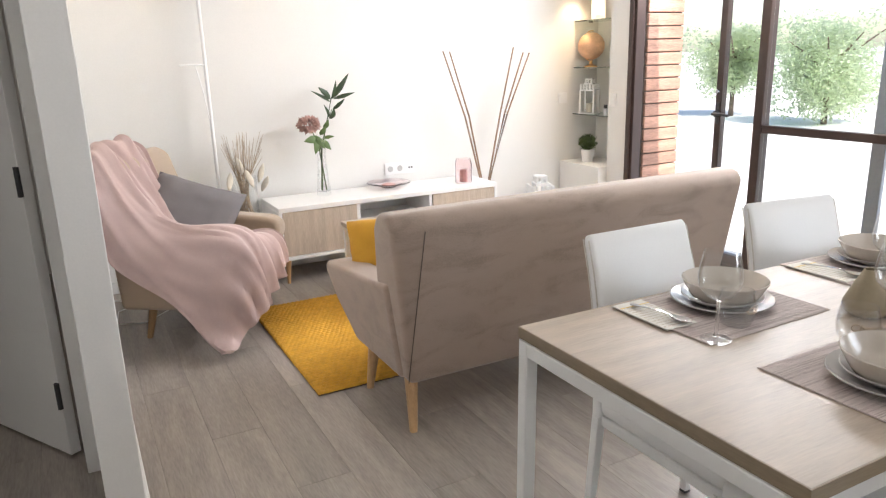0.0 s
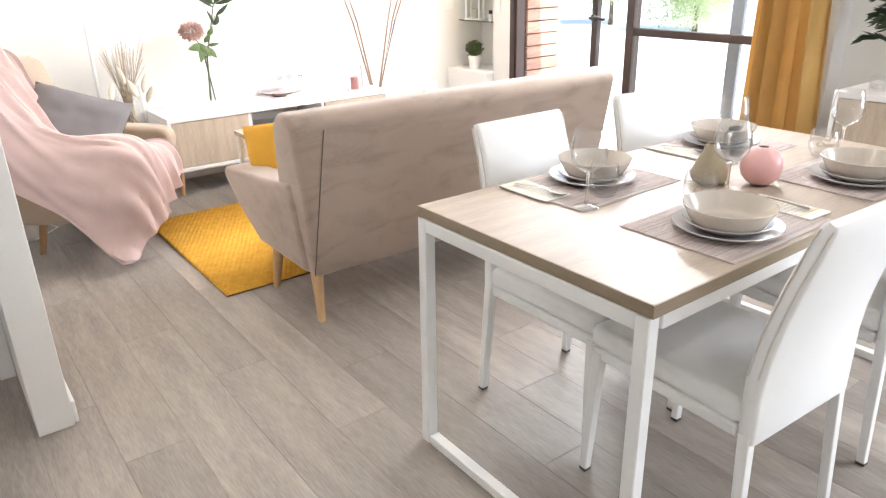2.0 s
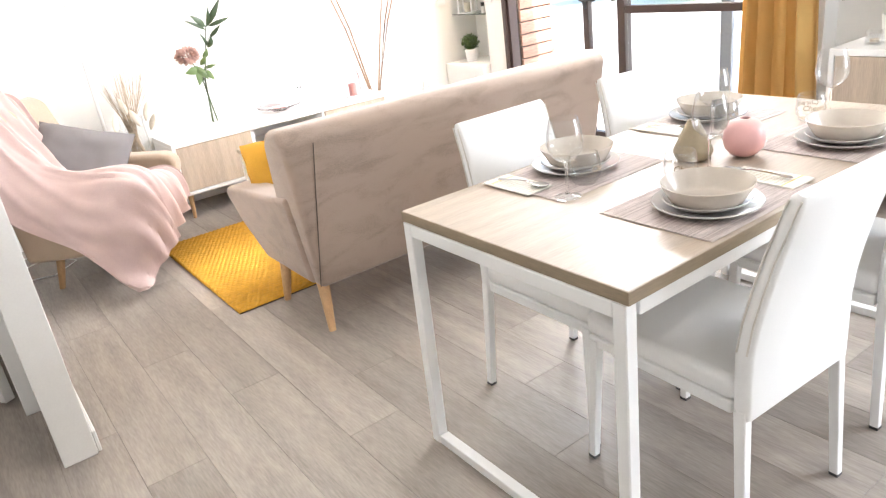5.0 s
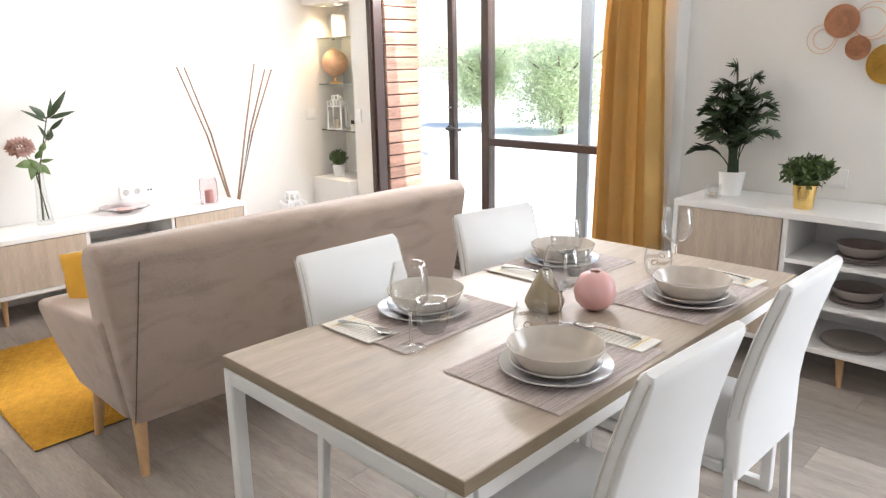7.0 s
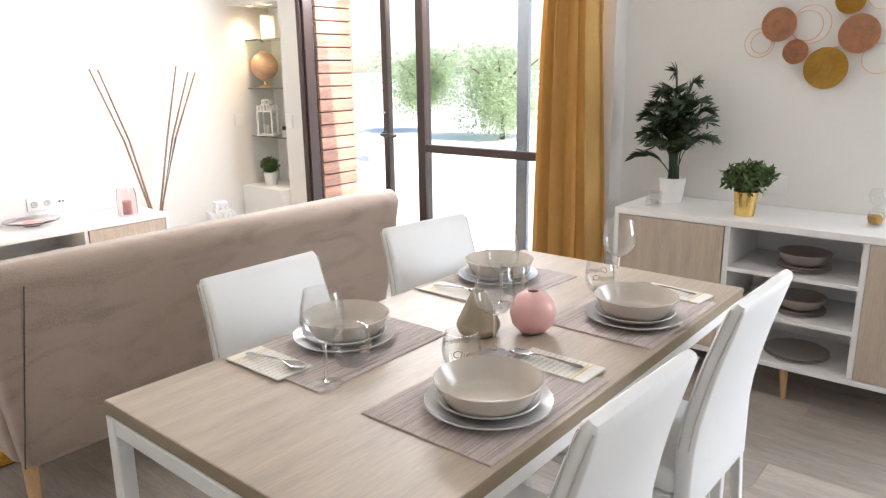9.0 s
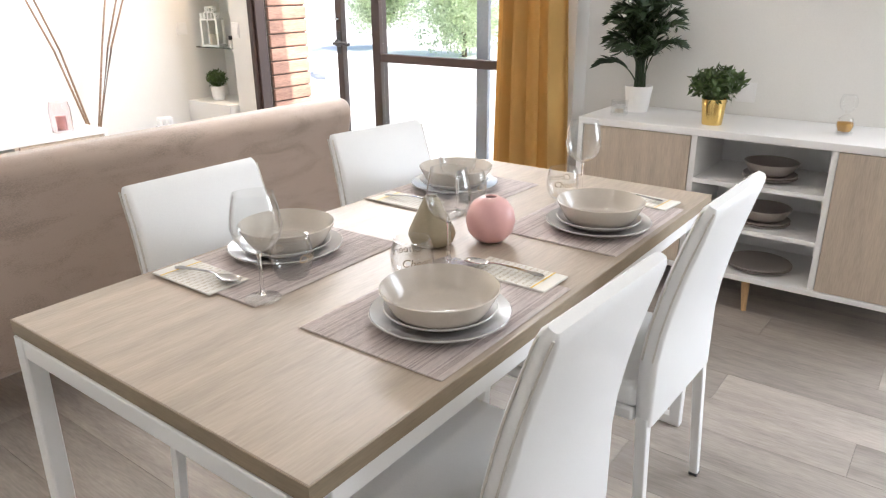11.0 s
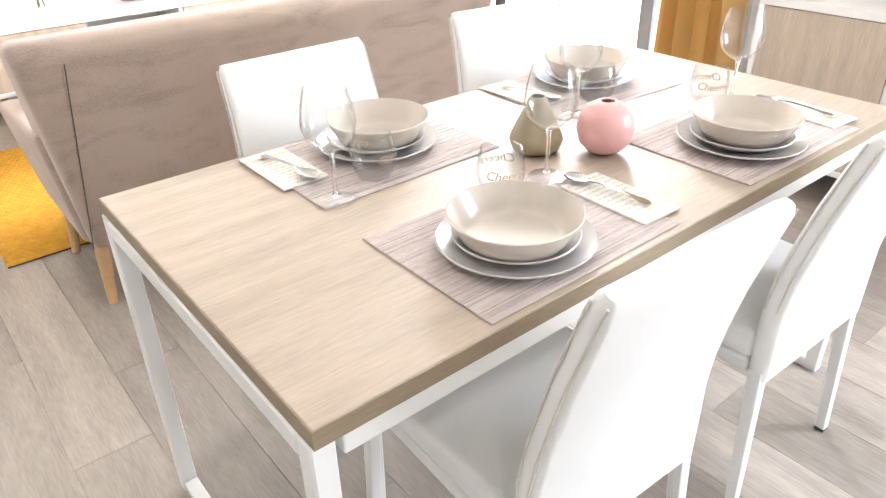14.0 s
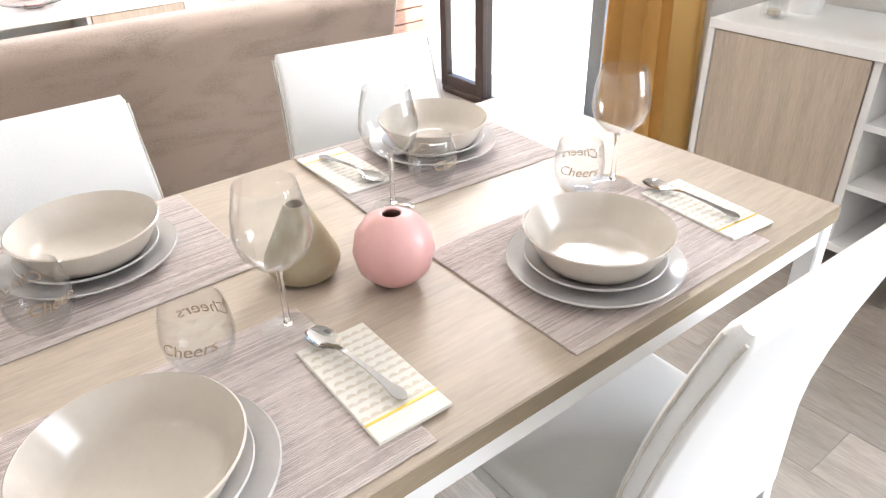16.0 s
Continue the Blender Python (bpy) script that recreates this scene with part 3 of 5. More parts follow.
# porch and garden
porch = tagged(part("terrace", box(2.862, -4, -0.14, 6.5, 3.379, -0.02), M_PAVE), "pale sunlit terrace outside the door", "terrace", kind="structure")
# leaf green made paler than foliage is, to hold the glare in its colour
M_LEAF = mat("glare_paled_leaf", (0.28, 0.34, 0.22), 0.6, vary=0.25, scale=3, fine=20, bump=0)
ln, ll = M_LEAF.node_tree.nodes, M_LEAF.node_tree.links
trans, mixs = ln.new("ShaderNodeBsdfTranslucent"), ln.new("ShaderNodeMixShader")
trans.inputs[0].default_value, mixs.inputs[0].default_value = (0.74, 0.82, 0.60, 1), 0.65
ll.new(ln["Principled BSDF"].outputs[0], mixs.inputs[1]); ll.new(trans.outputs[0], mixs.inputs[2]); ll.new(mixs.outputs[0], ln["Material Output"].inputs[0])
M_BARK = mat("grey_bark", (0.16, 0.12, 0.09), 0.9, vary=0.25, scale=10, fine=60, bump=0.5)


def leaf_cloud(count, place, size, rng, parent, name, material, droop=0.3):
    """Many small pointed leaves at the places that place(rng) gives."""
    vs, fs = [], []
    for _ in range(count):
        p = Vector(place(rng))
        d = Vector((rng.gauss(0, 1), rng.gauss(0, 1), rng.gauss(0, 0.7) - droop)).normalized()
        s = d.cross(Vector((rng.gauss(0, 1), rng.gauss(0, 1), rng.gauss(0, 1)))).normalized()
        n = d.cross(s)
        L = size * rng.uniform(0.6, 1.3)
        k = len(vs)
        vs += [p, p + d * L * 0.45 + s * L * 0.22 + n * L * 0.06, p + d * L, p + d * L * 0.45 - s * L * 0.22 + n * L * 0.06]
        fs += [(k, k + 1, k + 2), (k, k + 2, k + 3)]
    me = bpy.data.meshes.new(name)
    me.from_pydata([tuple(v) for v in vs], [], fs)
    me.materials.append(material)
    ob = new(name, me)
    ob.parent = parent
    return ob


def garden_tree(x, y, r, h, seed):
    rng = random.Random(seed)
    t = thing("garden_tree", "round-crowned green garden tree in bright sun", "tree", pose(x, y, -0.12), group="trees of the garden")
    b = tube([(0, 0, 0), (0.03, 0.02, h * 0.35), (-0.02, 0.05, h * 0.7)], [0.06, 0.045, 0.03], 10)
    for k in range(7):
        a = k * 0.9 + rng.uniform(-0.2, 0.2)
        tube([(0, 0.02, h * (0.35 + 0.05 * k)), (r * 0.4 * math.cos(a), r * 0.4 * math.sin(a), h * 0.62 + 0.04 * k), (r * 0.75 * math.cos(a), r * 0.75 * math.sin(a), h * 0.72 + 0.06 * k)], [0.04, 0.025, 0.01], 6, bm=b)
    part("trunk", b, M_BARK, t, smooth=True)
    lumps = [(rng.gauss(0, r * 0.30), rng.gauss(0, r * 0.36), h * 0.58 + rng.uniform(-0.5, 0.48) * r, rng.uniform(0.32, 0.5) * r) for _ in range(34)]

    def spot(g):
        cx, cy, cz, cr = g.choice(lumps)
        v = Vector((g.gauss(0, 1), g.gauss(0, 1), g.gauss(0, 1))).normalized() * cr * g.uniform(0.55, 1.05)
        return cx + v.x, cy + v.y, cz + v.z
    leaf_cloud(15000, spot, 0.085, rng, t, "crown", M_LEAF)
    return t


garden_tree(12.3, 8.4, 1.15, 1.95, 3)
garden_tree(12.6, 10.9, 0.95, 2.1, 5)
gb = thing("garden_bench", "low pale slatted bench beyond the terrace", "bench", pose(8.2, 8.35, -0.12, 0, 0, 60))
for k in range(3):
    part("slat", box(-0.6, -0.16 + k * 0.11, 0.30, 0.6, -0.07 + k * 0.11, 0.33, bevel=0.004, seg=1), M_WHITE, gb)
for x in (-0.5, 0.45):
    part("leg", box(x, -0.15, 0, x + 0.05, 0.15, 0.299), M_WHITE, gb)

# curtain
cur = thing("curtain", "ochre curtain in deep folds beside the glazed door", "curtain")
rings = []
N = 90
for j in range(15):
    z = 0.012 + (2.16 - 0.012) * j / 14
    wide = 0.425 - 0.145 * min(1.0, max(0.0, (z - 0.2) / 1.7))
    ring = []
    for side in (1, -1):
        for i in (range(N) if side == 1 else range(N - 1, -1, -1)):
            u = i / (N - 1)
            ph = 2 * math.pi * 5.6 * u + 0.25 * math.sin(z * 1.3 + u * 5)
            amp = 0.056 * (0.8 + 0.35 * math.sin(u * 9 + 1.0)) * (1.0 + 0.15 * math.sin(2.1 * z))
            ring.append((2.640 + amp * math.sin(ph) + 0.012 * math.sin(ph * 2 + 0.8) + 0.0012 * side, 1.015 + 0.07 * min(1.0, max(0.0, (z - 0.2) / 1.4)) + wide * u + 0.008 * math.sin(ph * 2), z))
    rings.append(ring)
part("drape", loft(rings), M_CURT, cur, smooth=True)
rod = thing("curtain_rod", "slim white curtain rod above the door", "curtain rod")
part("rod", tube([(2.640, 1.00, 2.175), (2.640, 3.35, 2.175)], 0.010, 10), M_METAL, rod)
for y in (1.08, 3.30):
    part("bracket", tube([(2.640, y, 2.175), (2.738, y, 2.24)], 0.006, 8), M_METAL, rod)

# ---------------------------------------------------------------- living corner
def cushion(name, label, m, w, h, t, material, group=""):
    c = thing(name, label, "cushion", m, group)
    n = 22
    b = bmesh.new()
    sides = []
    for sgn in (1, -1):
        g = []
        for i in range(n + 1):
            row = []
            for j in range(n + 1):
                u, v = 2 * i / n - 1, 2 * j / n - 1
                puff = ((1 - u ** 4) * (1 - v ** 4)) ** 0.55
                pinch = 1 - 0.09 * (1 - abs(u * v)) * (abs(u) ** 3 + abs(v) ** 3) / 1.4
                wob = 0.008 * noise.noise(Vector((u * 3 + w, v * 3, sgn)))
                row.append(b.verts.new((u * w / 2 * pinch, v * h / 2 * pinch, sgn * (t / 2 * puff + 0.002) + wob)))
            g.append(row)
        sides.append(g)
        for i in range(n):
            for j in range(n):
                b.faces.new((g[i][j], g[i + 1][j], g[i + 1][j + 1], g[i][j + 1]))
    bmesh.ops.remove_doubles(b, verts=b.verts, dist=0.0045)
    part("cover", b, material, c, smooth=True)
    return c


def armchair():
    c = thing("armchair", "beige velvet armchair on beech legs with a throw over it", "armchair", pose(-0.335, 3.297, 0, 0, 0, -34))
    prof = [(-0.27, 0.20), (-0.40, 0.86), (-0.385, 0.925), (-0.33, 0.945), (-0.27, 0.91), (-0.15, 0.46), (-0.14, 0.20)]
    b = extrude_profile(prof, "y", -0.335, 0.335, bevel=0.04, seg=5)
    for v in b.verts:
        v.co.y *= 1 - 0.20 * max(0, (v.co.z - 0.55) / 0.4) ** 2
    part("backrest", b, M_VELVETB, c, smooth=True)
    arm = [(-0.28, 0.20), (-0.30, 0.57), (0.0, 0.552), (0.28, 0.53), (0.335, 0.50), (0.34, 0.44), (0.28, 0.30), (0.22, 0.20)]
    for a, e in ((-0.385, -0.255), (0.255, 0.385)):
        part("armrest", extrude_profile(arm, "y", a, e, bevel=0.035, seg=5), M_VELVETB, c, smooth=True)
    part("seat_base", box(-0.26, -0.27, 0.195, 0.31, 0.27, 0.34, bevel=0.03, seg=3), M_VELVETB, c, smooth=True)
    part("seat_cushion", box(-0.19, -0.253, 0.33, 0.33, 0.253, 0.44, bevel=0.04, seg=4), M_VELVETB, c, smooth=True)
    for x in (-0.20, 0.20):
        for y in (-0.20, 0.20):
            sx, sy = math.copysign(0.035, x), math.copysign(0.035, y)
            part("leg", loft([[(x + u, y + v, 0.205) for u, v in round_rect(0.024, 0.024, 0.02, 4)], [(x + sx + u, y + sy + v, 0.0) for u, v in round_rect(0.014, 0.014, 0.011, 4)]]), M_BEECH, c, "tapered beech leg", smooth=True)
    return c


armchair()
CH = pose(-0.335, 3.297, 0, 0, 0, -34)


def throw_mesh():
    """A blanket bunched on the back's corner, drawn across the arm, with one corner let down to the floor."""
    rows = (((-0.45, 0.03, 0.90), (-0.465, -0.09, 0.88), (-0.465, -0.20, 0.85), (-0.46, -0.33, 0.78), (-0.42, -0.43, 0.58)),
            ((-0.34, 0.05, 0.970), (-0.35, -0.08, 0.980), (-0.36, -0.20, 0.980), (-0.365, -0.33, 0.945), (-0.34, -0.44, 0.55)),
            ((-0.18, 0.03, 0.70), (-0.18, -0.08, 0.73), (-0.175, -0.20, 0.745), (-0.18, -0.345, 0.715), (-0.20, -0.435, 0.40)),
            ((0.00, -0.02, 0.475), (0.01, -0.12, 0.49), (0.01, -0.24, 0.575), (0.02, -0.345, 0.595), (0.03, -0.44, 0.25)),
            ((0.33, 0.14, 0.47), (0.345, -0.05, 0.475), (0.365, -0.22, 0.535), (0.352, -0.385, 0.53), (0.24, -0.475, 0.06)),
            ((0.375, 0.17, 0.30), (0.40, 0.00, 0.27), (0.415, -0.16, 0.25), (0.41, -0.30, 0.20), (0.32, -0.50, 0.012)))
    ctrl = np.array(rows)

    def resample(g, n):
        """Catmull-Rom through the rows of g."""
        k = len(g)
        out = []
        for t in np.linspace(0, k - 1.0001, n):
            q = int(t)
            f = t - q
            p0, p1, p2, p3 = g[max(q - 1, 0)], g[q], g[min(q + 1, k - 1)], g[min(q + 2, k - 1)]
            out.append(0.5 * (2 * p1 + (p2 - p0) * f + (2 * p0 - 5 * p1 + 4 * p2 - p3) * f * f + (3 * p1 - p0 - 3 * p2 + p3) * f ** 3))
        return np.array(out)

    na, nb = 120, 84
    p = resample(ctrl, na)
    p = np.swapaxes(resample(np.swapaxes(p, 0, 1), nb), 0, 1)
    a, b = np.meshgrid(np.linspace(0, 1, na), np.linspace(0, 1, nb), indexing="ij")
    nrm = np.cross(np.gradient(p, axis=0), np.gradient(p, axis=1))
    nrm /= np.linalg.norm(nrm, axis=-1, keepdims=True) + 1e-9
    if nrm[60, 42, 2] < 0:
        nrm = -nrm
    # folds fan out from the bunched corner; short creases lie across the bunch and the hanging front
    fan = np.maximum(0, np.sin(2 * np.pi * (4.6 * b ** 0.8 + 0.55 * a) + 0.9 * np.sin(5 * a + 2 * b))) ** 1.1
    fine = np.maximum(0, np.sin(2 * np.pi * (7.5 * b - 1.2 * a) + 1.3 * np.sin(7 * a))) ** 2
    bunch = np.exp(-((a - 0.17) / 0.10) ** 2) * (1.2 + np.sin(30 * a + 9 * b) + 0.7 * np.sin(17 * b - 40 * a)) * (b < 0.8)
    front = np.clip((a - 0.72) / 0.2, 0, 1) * np.maximum(0, np.sin(2 * np.pi * 4.2 * b + 0.6 * np.sin(9 * a)))
    pleat = np.clip((a - 0.45) / 0.3, 0, 1) * np.clip((b - 0.5) / 0.2, 0, 1) * np.maximum(0, np.sin(2 * np.pi * (8.5 * b + 1.1 * a) + 0.8 * np.sin(8 * a)))
    lift = 0.026 * fan * np.clip(a / 0.2, 0.3, 1) + 0.012 * fine + 0.011 * bunch + 0.030 * front + 0.030 * pleat
    p = p + nrm * lift[..., None]
    p[..., 2] = np.maximum(p[..., 2], 0.010 + 0.004 * np.sin(40 * b))
    w = bmesh.new()
    vs = [[w.verts.new(p[i, j]) for j in range(nb)] for i in range(na)]
    for i in range(na - 1):
        for j in range(nb - 1):
            w.faces.new((vs[i][j], vs[i + 1][j], vs[i + 1][j + 1], vs[i][j + 1]))
    bmesh.ops.smooth_vert(w, verts=w.verts, factor=0.12, use_axis_x=True, use_axis_y=True, use_axis_z=True)
    bmesh.ops.recalc_face_normals(w, faces=w.faces)
    bmesh.ops.solidify(w, geom=w.faces[:], thickness=0.006)
    return w


throw = thing("throw_blanket", "dusty pink fleece throw draped over the armchair", "blanket", CH)
part("fleece", throw_mesh(), M_PINK, throw, smooth=True)
cushion("cushion", "plain grey cotton cushion on the armchair", CH @ pose(-0.03, -0.01, 0.615, 56, 0, 22) @ pose(0, 0, 0, 0, 0, -22), 0.47, 0.37, 0.13, M_GREYC)
cushion("cushion", "mustard velvet cushion standing on the sofa seat", pose(0.305, 2.21, 0.548, 70, 0, -44) @ pose(0, 0, 0, 0, 0, 10), 0.42, 0.34, 0.13, M_MUST)

# coffee table behind the sofa's back
ct = thing("coffee_table", "low oak-topped coffee table on white legs", "coffee table", pose(0.47, 2.86, 0))
part("tabletop", box(0, 0, 0.425, 0.80, 0.50, 0.45, bevel=0.002, seg=1), M_OAK, ct)
for x in (0.01, 0.765):
    for y in (0.01, 0.465):
        part("leg", box(x, y, 0, x + 0.025, y + 0.025, 0.424, bevel=0.002, seg=1), M_METAL, ct)
M_PINKC = mat("pink_ceramic", (0.72, 0.40, 0.37), 0.3, vary=0.02, bump=0.01, coat=0.3)
M_PINKG = glass("pink_glass", (0.98, 0.88, 0.89))
fl = thing("paper_flower", "pale pink folded paper flower on the coffee table", "ornament", pose(0.56, 3.02, 0.45))
b = bmesh.new()
for k in range(14):
    a, l = k * 2.4, 0.035 + 0.02 * (k % 3)
    join(b, loft([[(0.006 * math.cos(a) + u, 0.006 * math.sin(a) + v, 0.0) for u, v in round_rect(0.008, 0.008, 0.004, 3)],
                  [(l * math.cos(a) + 1.6 * u, l * math.sin(a) + 1.6 * v, 0.02 + 0.02 * (k % 2)) for u, v in round_rect(0.014, 0.014, 0.006, 3)],
                  [(1.25 * l * math.cos(a) + u, 1.25 * l * math.sin(a) + v, 0.045) for u, v in round_rect(0.004, 0.004, 0.002, 3)]]))
part("petals_cluster", b, mat("pink_paper", (0.75, 0.50, 0.47), 0.8), fl, smooth=True)

# on the television bench
dish = thing("glass_dish", "shallow pink glass dish on the bench", "dish", pose(1.06, 3.99, 0.50))
part("bowl", lathe([(0, 0.0), (0.05, 0.0), (0.055, 0.006), (0.12, 0.022), (0.155, 0.034), (0.155, 0.037), (0.118, 0.027), (0.05, 0.012), (0, 0.010)], 40), M_PINKG, dish, smooth=True)
part("filling", lathe([(0, 0.011), (0.045, 0.013), (0.05, 0.022), (0.02, 0.03), (0, 0.031)], 20), M_PINKC, dish, "pink wax filling", smooth=True)
cj = thing("candle_jar", "pink glass candle jar on the bench", "candle", pose(1.572, 3.82, 0.50))
part("jar", lathe([(0, 0), (0.055, 0), (0.06, 0.01), (0.06, 0.14), (0.052, 0.175), (0.049, 0.175), (0.056, 0.138), (0.056, 0.014), (0, 0.012)], 36), M_PINKG, cj, smooth=True)
part("candle", lathe([(0, 0.014), (0.028, 0.014), (0.028, 0.095), (0, 0.09)], 24), M_PINKC, cj, "pink candle")

M_STEM = mat("green_stem", (0.07, 0.12, 0.03), 0.6, vary=0.2)
M_DKLEAF = mat("dark_green_leaf", (0.03, 0.058, 0.02), 0.42, vary=0.3, scale=5, fine=30, bump=0.05)
M_PETAL = mat("dusty_rose_petal", (0.42, 0.25, 0.21), 0.8, vary=0.2, scale=14)
fv = thing("flower_vase", "tall clear vase with bamboo leaves and a rose bloom", "vase", pose(0.585, 3.99, 0.50))
part("vase", lathe([(0, 0), (0.046, 0), (0.048, 0.01), (0.036, 0.12), (0.027, 0.26), (0.036, 0.37), (0.040, 0.385), (0.037, 0.385), (0.033, 0.368), (0.024, 0.26), (0.032, 0.12), (0.042, 0.025), (0, 0.022)], 36), M_GLASS, fv, smooth=True)
for k, (tx, ty, tz) in enumerate(((0.10, 0.02, 0.56), (-0.06, -0.01, 0.44), (0.03, -0.02, 0.42), (-0.02, 0.02, 0.40), (0.10, 0.01, 0.64))):
    part("stem", tube([(0.02 * math.cos(k * 2), 0.02 * math.sin(k * 2), 0.03), (0.01 * math.cos(k * 2 + 3), 0.01 * math.sin(k * 2 + 3), 0.30), (tx, ty, tz)], [0.004, 0.004, 0.003], 6), M_STEM if k != 4 else M_DKLEAF, fv, smooth=True)


def blade(base, tip, width, bend=0.0):
    """A pointed leaf from base to tip with a raised midrib."""
    b0, t0 = Vector(base), Vector(tip)
    d = t0 - b0
    s = d.cross(Vector((0.2, -1, 0.15))).normalized()
    n = s.cross(d).normalized()
    w = bmesh.new()
    rows = []
    for i, f in enumerate((0, 0.2, 0.45, 0.7, 0.9, 1.0)):
        wd = width * (0.12, 0.8, 1.0, 0.7, 0.3, 0.02)[i]
        c = b0 + d * f + n * bend * math.sin(math.pi * f)
        rows.append([w.verts.new(c - s * wd), w.verts.new(c + n * wd * 0.35), w.verts.new(c + s * wd)])
    for r, q in zip(rows, rows[1:]):
        w.faces.new((r[0], r[1], q[1], q[0]))
        w.faces.new((r[1], r[2], q[2], q[1]))
    return w


for bx, bz, tx, tz, wd in ((0.10, 0.63, 0.215, 0.79, 0.021), (0.10, 0.63, 0.125, 0.75, 0.013), (0.09, 0.63, 0.0, 0.71, 0.022), (0.09, 0.61, -0.05, 0.69, 0.011), (0.11, 0.63, 0.25, 0.665, 0.014), (0.10, 0.56, 0.18, 0.63, 0.014), (0.08, 0.50, 0.03, 0.60, 0.012), (0.085, 0.50, 0.10, 0.57, 0.02),
                           (0.03, 0.44, 0.055, 0.50, 0.02), (-0.02, 0.38, -0.12, 0.37, 0.026), (0.0, 0.37, 0.06, 0.30, 0.024), (-0.02, 0.38, -0.05, 0.28, 0.026), (0.02, 0.38, 0.09, 0.39, 0.012), (0.0, 0.40, 0.035, 0.46, 0.02), (-0.04, 0.40, 0.02, 0.31, 0.024)):
    part("leaf", blade((bx, 0, bz), (tx, -0.03, tz), wd, 0.01), M_DKLEAF if bz > 0.48 else mat("fresh_leaf", (0.10, 0.16, 0.045), 0.5) if not bpy.data.materials.get("fresh_leaf") else bpy.data.materials["fresh_leaf"], fv, smooth=True)
b = bmesh.new()
rg = random.Random(4)
for k in range(230):
    v = Vector((rg.gauss(0, 1), rg.gauss(0, 1), rg.gauss(0, 1))).normalized()
    c = Vector((-0.075, -0.01, 0.475)) + Vector((v.x * 0.062, v.y * 0.055, v.z * 0.044))
    join(b, blade(c - v * 0.016, c + v * 0.014 + Vector((rg.uniform(-0.012, 0.012), 0, rg.uniform(-0.012, 0.012))), 0.009, 0.004))
part("bloom", b, M_PETAL, fv, "dusty rose bloom", smooth=True)

# dried grasses in a glass beside the armchair
M_STRAW = mat("dried_straw", (0.50, 0.40, 0.30), 0.8, vary=0.25, scale=9)
M_STICK = mat("brown_reed", (0.30, 0.19, 0.12), 0.7, vary=0.2, scale=9)
M_TUFT = mat("cream_tuft", (0.72, 0.66, 0.56), 0.9, vary=0.1)
side = thing("side_stool", "small round white side stool behind the armchair", "stool", pose(0.055, 3.97, 0))
part("seat", lathe([(0, 0.40), (0.115, 0.40), (0.12, 0.405), (0.12, 0.42), (0, 0.42)], 36), M_LACQ, side)
for k in range(3):
    a = k * 2.094
    part("leg", tube([(0.06 * math.cos(a), 0.06 * math.sin(a), 0.40), (0.10 * math.cos(a), 0.10 * math.sin(a), 0)], 0.011, 8), M_BEECH, side)
dv = thing("dried_flower_vase", "clear glass vase of dried grasses and cream tufts", "vase", pose(0.055, 3.97, 0.42))
part("vase", lathe([(0, 0), (0.075, 0), (0.08, 0.01), (0.08, 0.26), (0.077, 0.26), (0.076, 0.016), (0, 0.014)], 36), M_GLASS, dv, smooth=True)
rg = random.Random(11)
for k in range(64):
    a, r = rg.uniform(0, 6.28), rg.uniform(0.02, 0.15)
    part("dried_stem", tube([(0.045 * math.cos(a + 2), 0.045 * math.sin(a + 2), 0.02), (0.04 * math.cos(a), 0.04 * math.sin(a), 0.25), (r * math.cos(a), min(r * math.sin(a), 0.10), rg.uniform(0.38, 0.54))], [0.0025, 0.002, 0.0012], 5), M_STRAW, dv)
for k, (x, y, z) in enumerate(((-0.10, -0.07, 0.24), (0.02, -0.10, 0.25), (0.10, -0.05, 0.27), (-0.03, -0.08, 0.33), (0.12, -0.04, 0.20))):
    part("tuft", lathe([(0, -0.055), (0.012, -0.035), (0.019, -0.01), (0.02, 0.02), (0.013, 0.05), (0.003, 0.07), (0, 0.072)], 12), M_TUFT, dv, "cream dried tuft", smooth=True, m=pose(x, y, z, 14 * (k - 2), 18 * (-1) ** k, 0) @ Matrix.Diagonal((1, 0.55, 1, 1)))

# floor lamp with a reading arm
fl = thing("floor_lamp", "slim white floor lamp with a small reading arm", "floor lamp", pose(-0.09, 4.03, 0))
part("base", lathe([(0, 0), (0.12, 0), (0.125, 0.008), (0.11, 0.02), (0, 0.024)], 36), M_METAL, fl, smooth=False)
part("pole", tube([(0, 0, 0.02), (0, 0, 1.76)], 0.011, 12), M_METAL, fl, smooth=True)
part("shade", lathe([(0.0, 1.75), (0.05, 1.76), (0.15, 1.81), (0.152, 1.813), (0.05, 1.77), (0.0, 1.76)], 36), M_METAL, fl, "white uplighter bowl", smooth=True)
arm = part("reading_arm", tube([(0, 0, 1.37), (-0.07, -0.02, 1.372), (-0.155, -0.04, 1.37)], [0.008, 0.012, 0.010], 8, flat=0.5), M_METAL, fl, smooth=True)
part("chain", tube([(-0.06, -0.01, 1.37), (-0.03, -0.012, 1.21), (-0.012, -0.014, 1.05)], 0.0035, 6), M_METAL, fl)
lamp = new("uplighter_lamp", bpy.data.lights.new("uplighter_lamp", "AREA"))
lamp.data.shape, lamp.data.size, lamp.data.energy, lamp.data.color = "DISK", 0.22, 3.4, (1.0, 0.78, 0.5)
lamp.matrix_world = look((-0.09, 4.03, 1.83), (-0.09, 4.031, 3))
cable = thing("lamp_cable", "thin white cable curling on the floor", "cable")
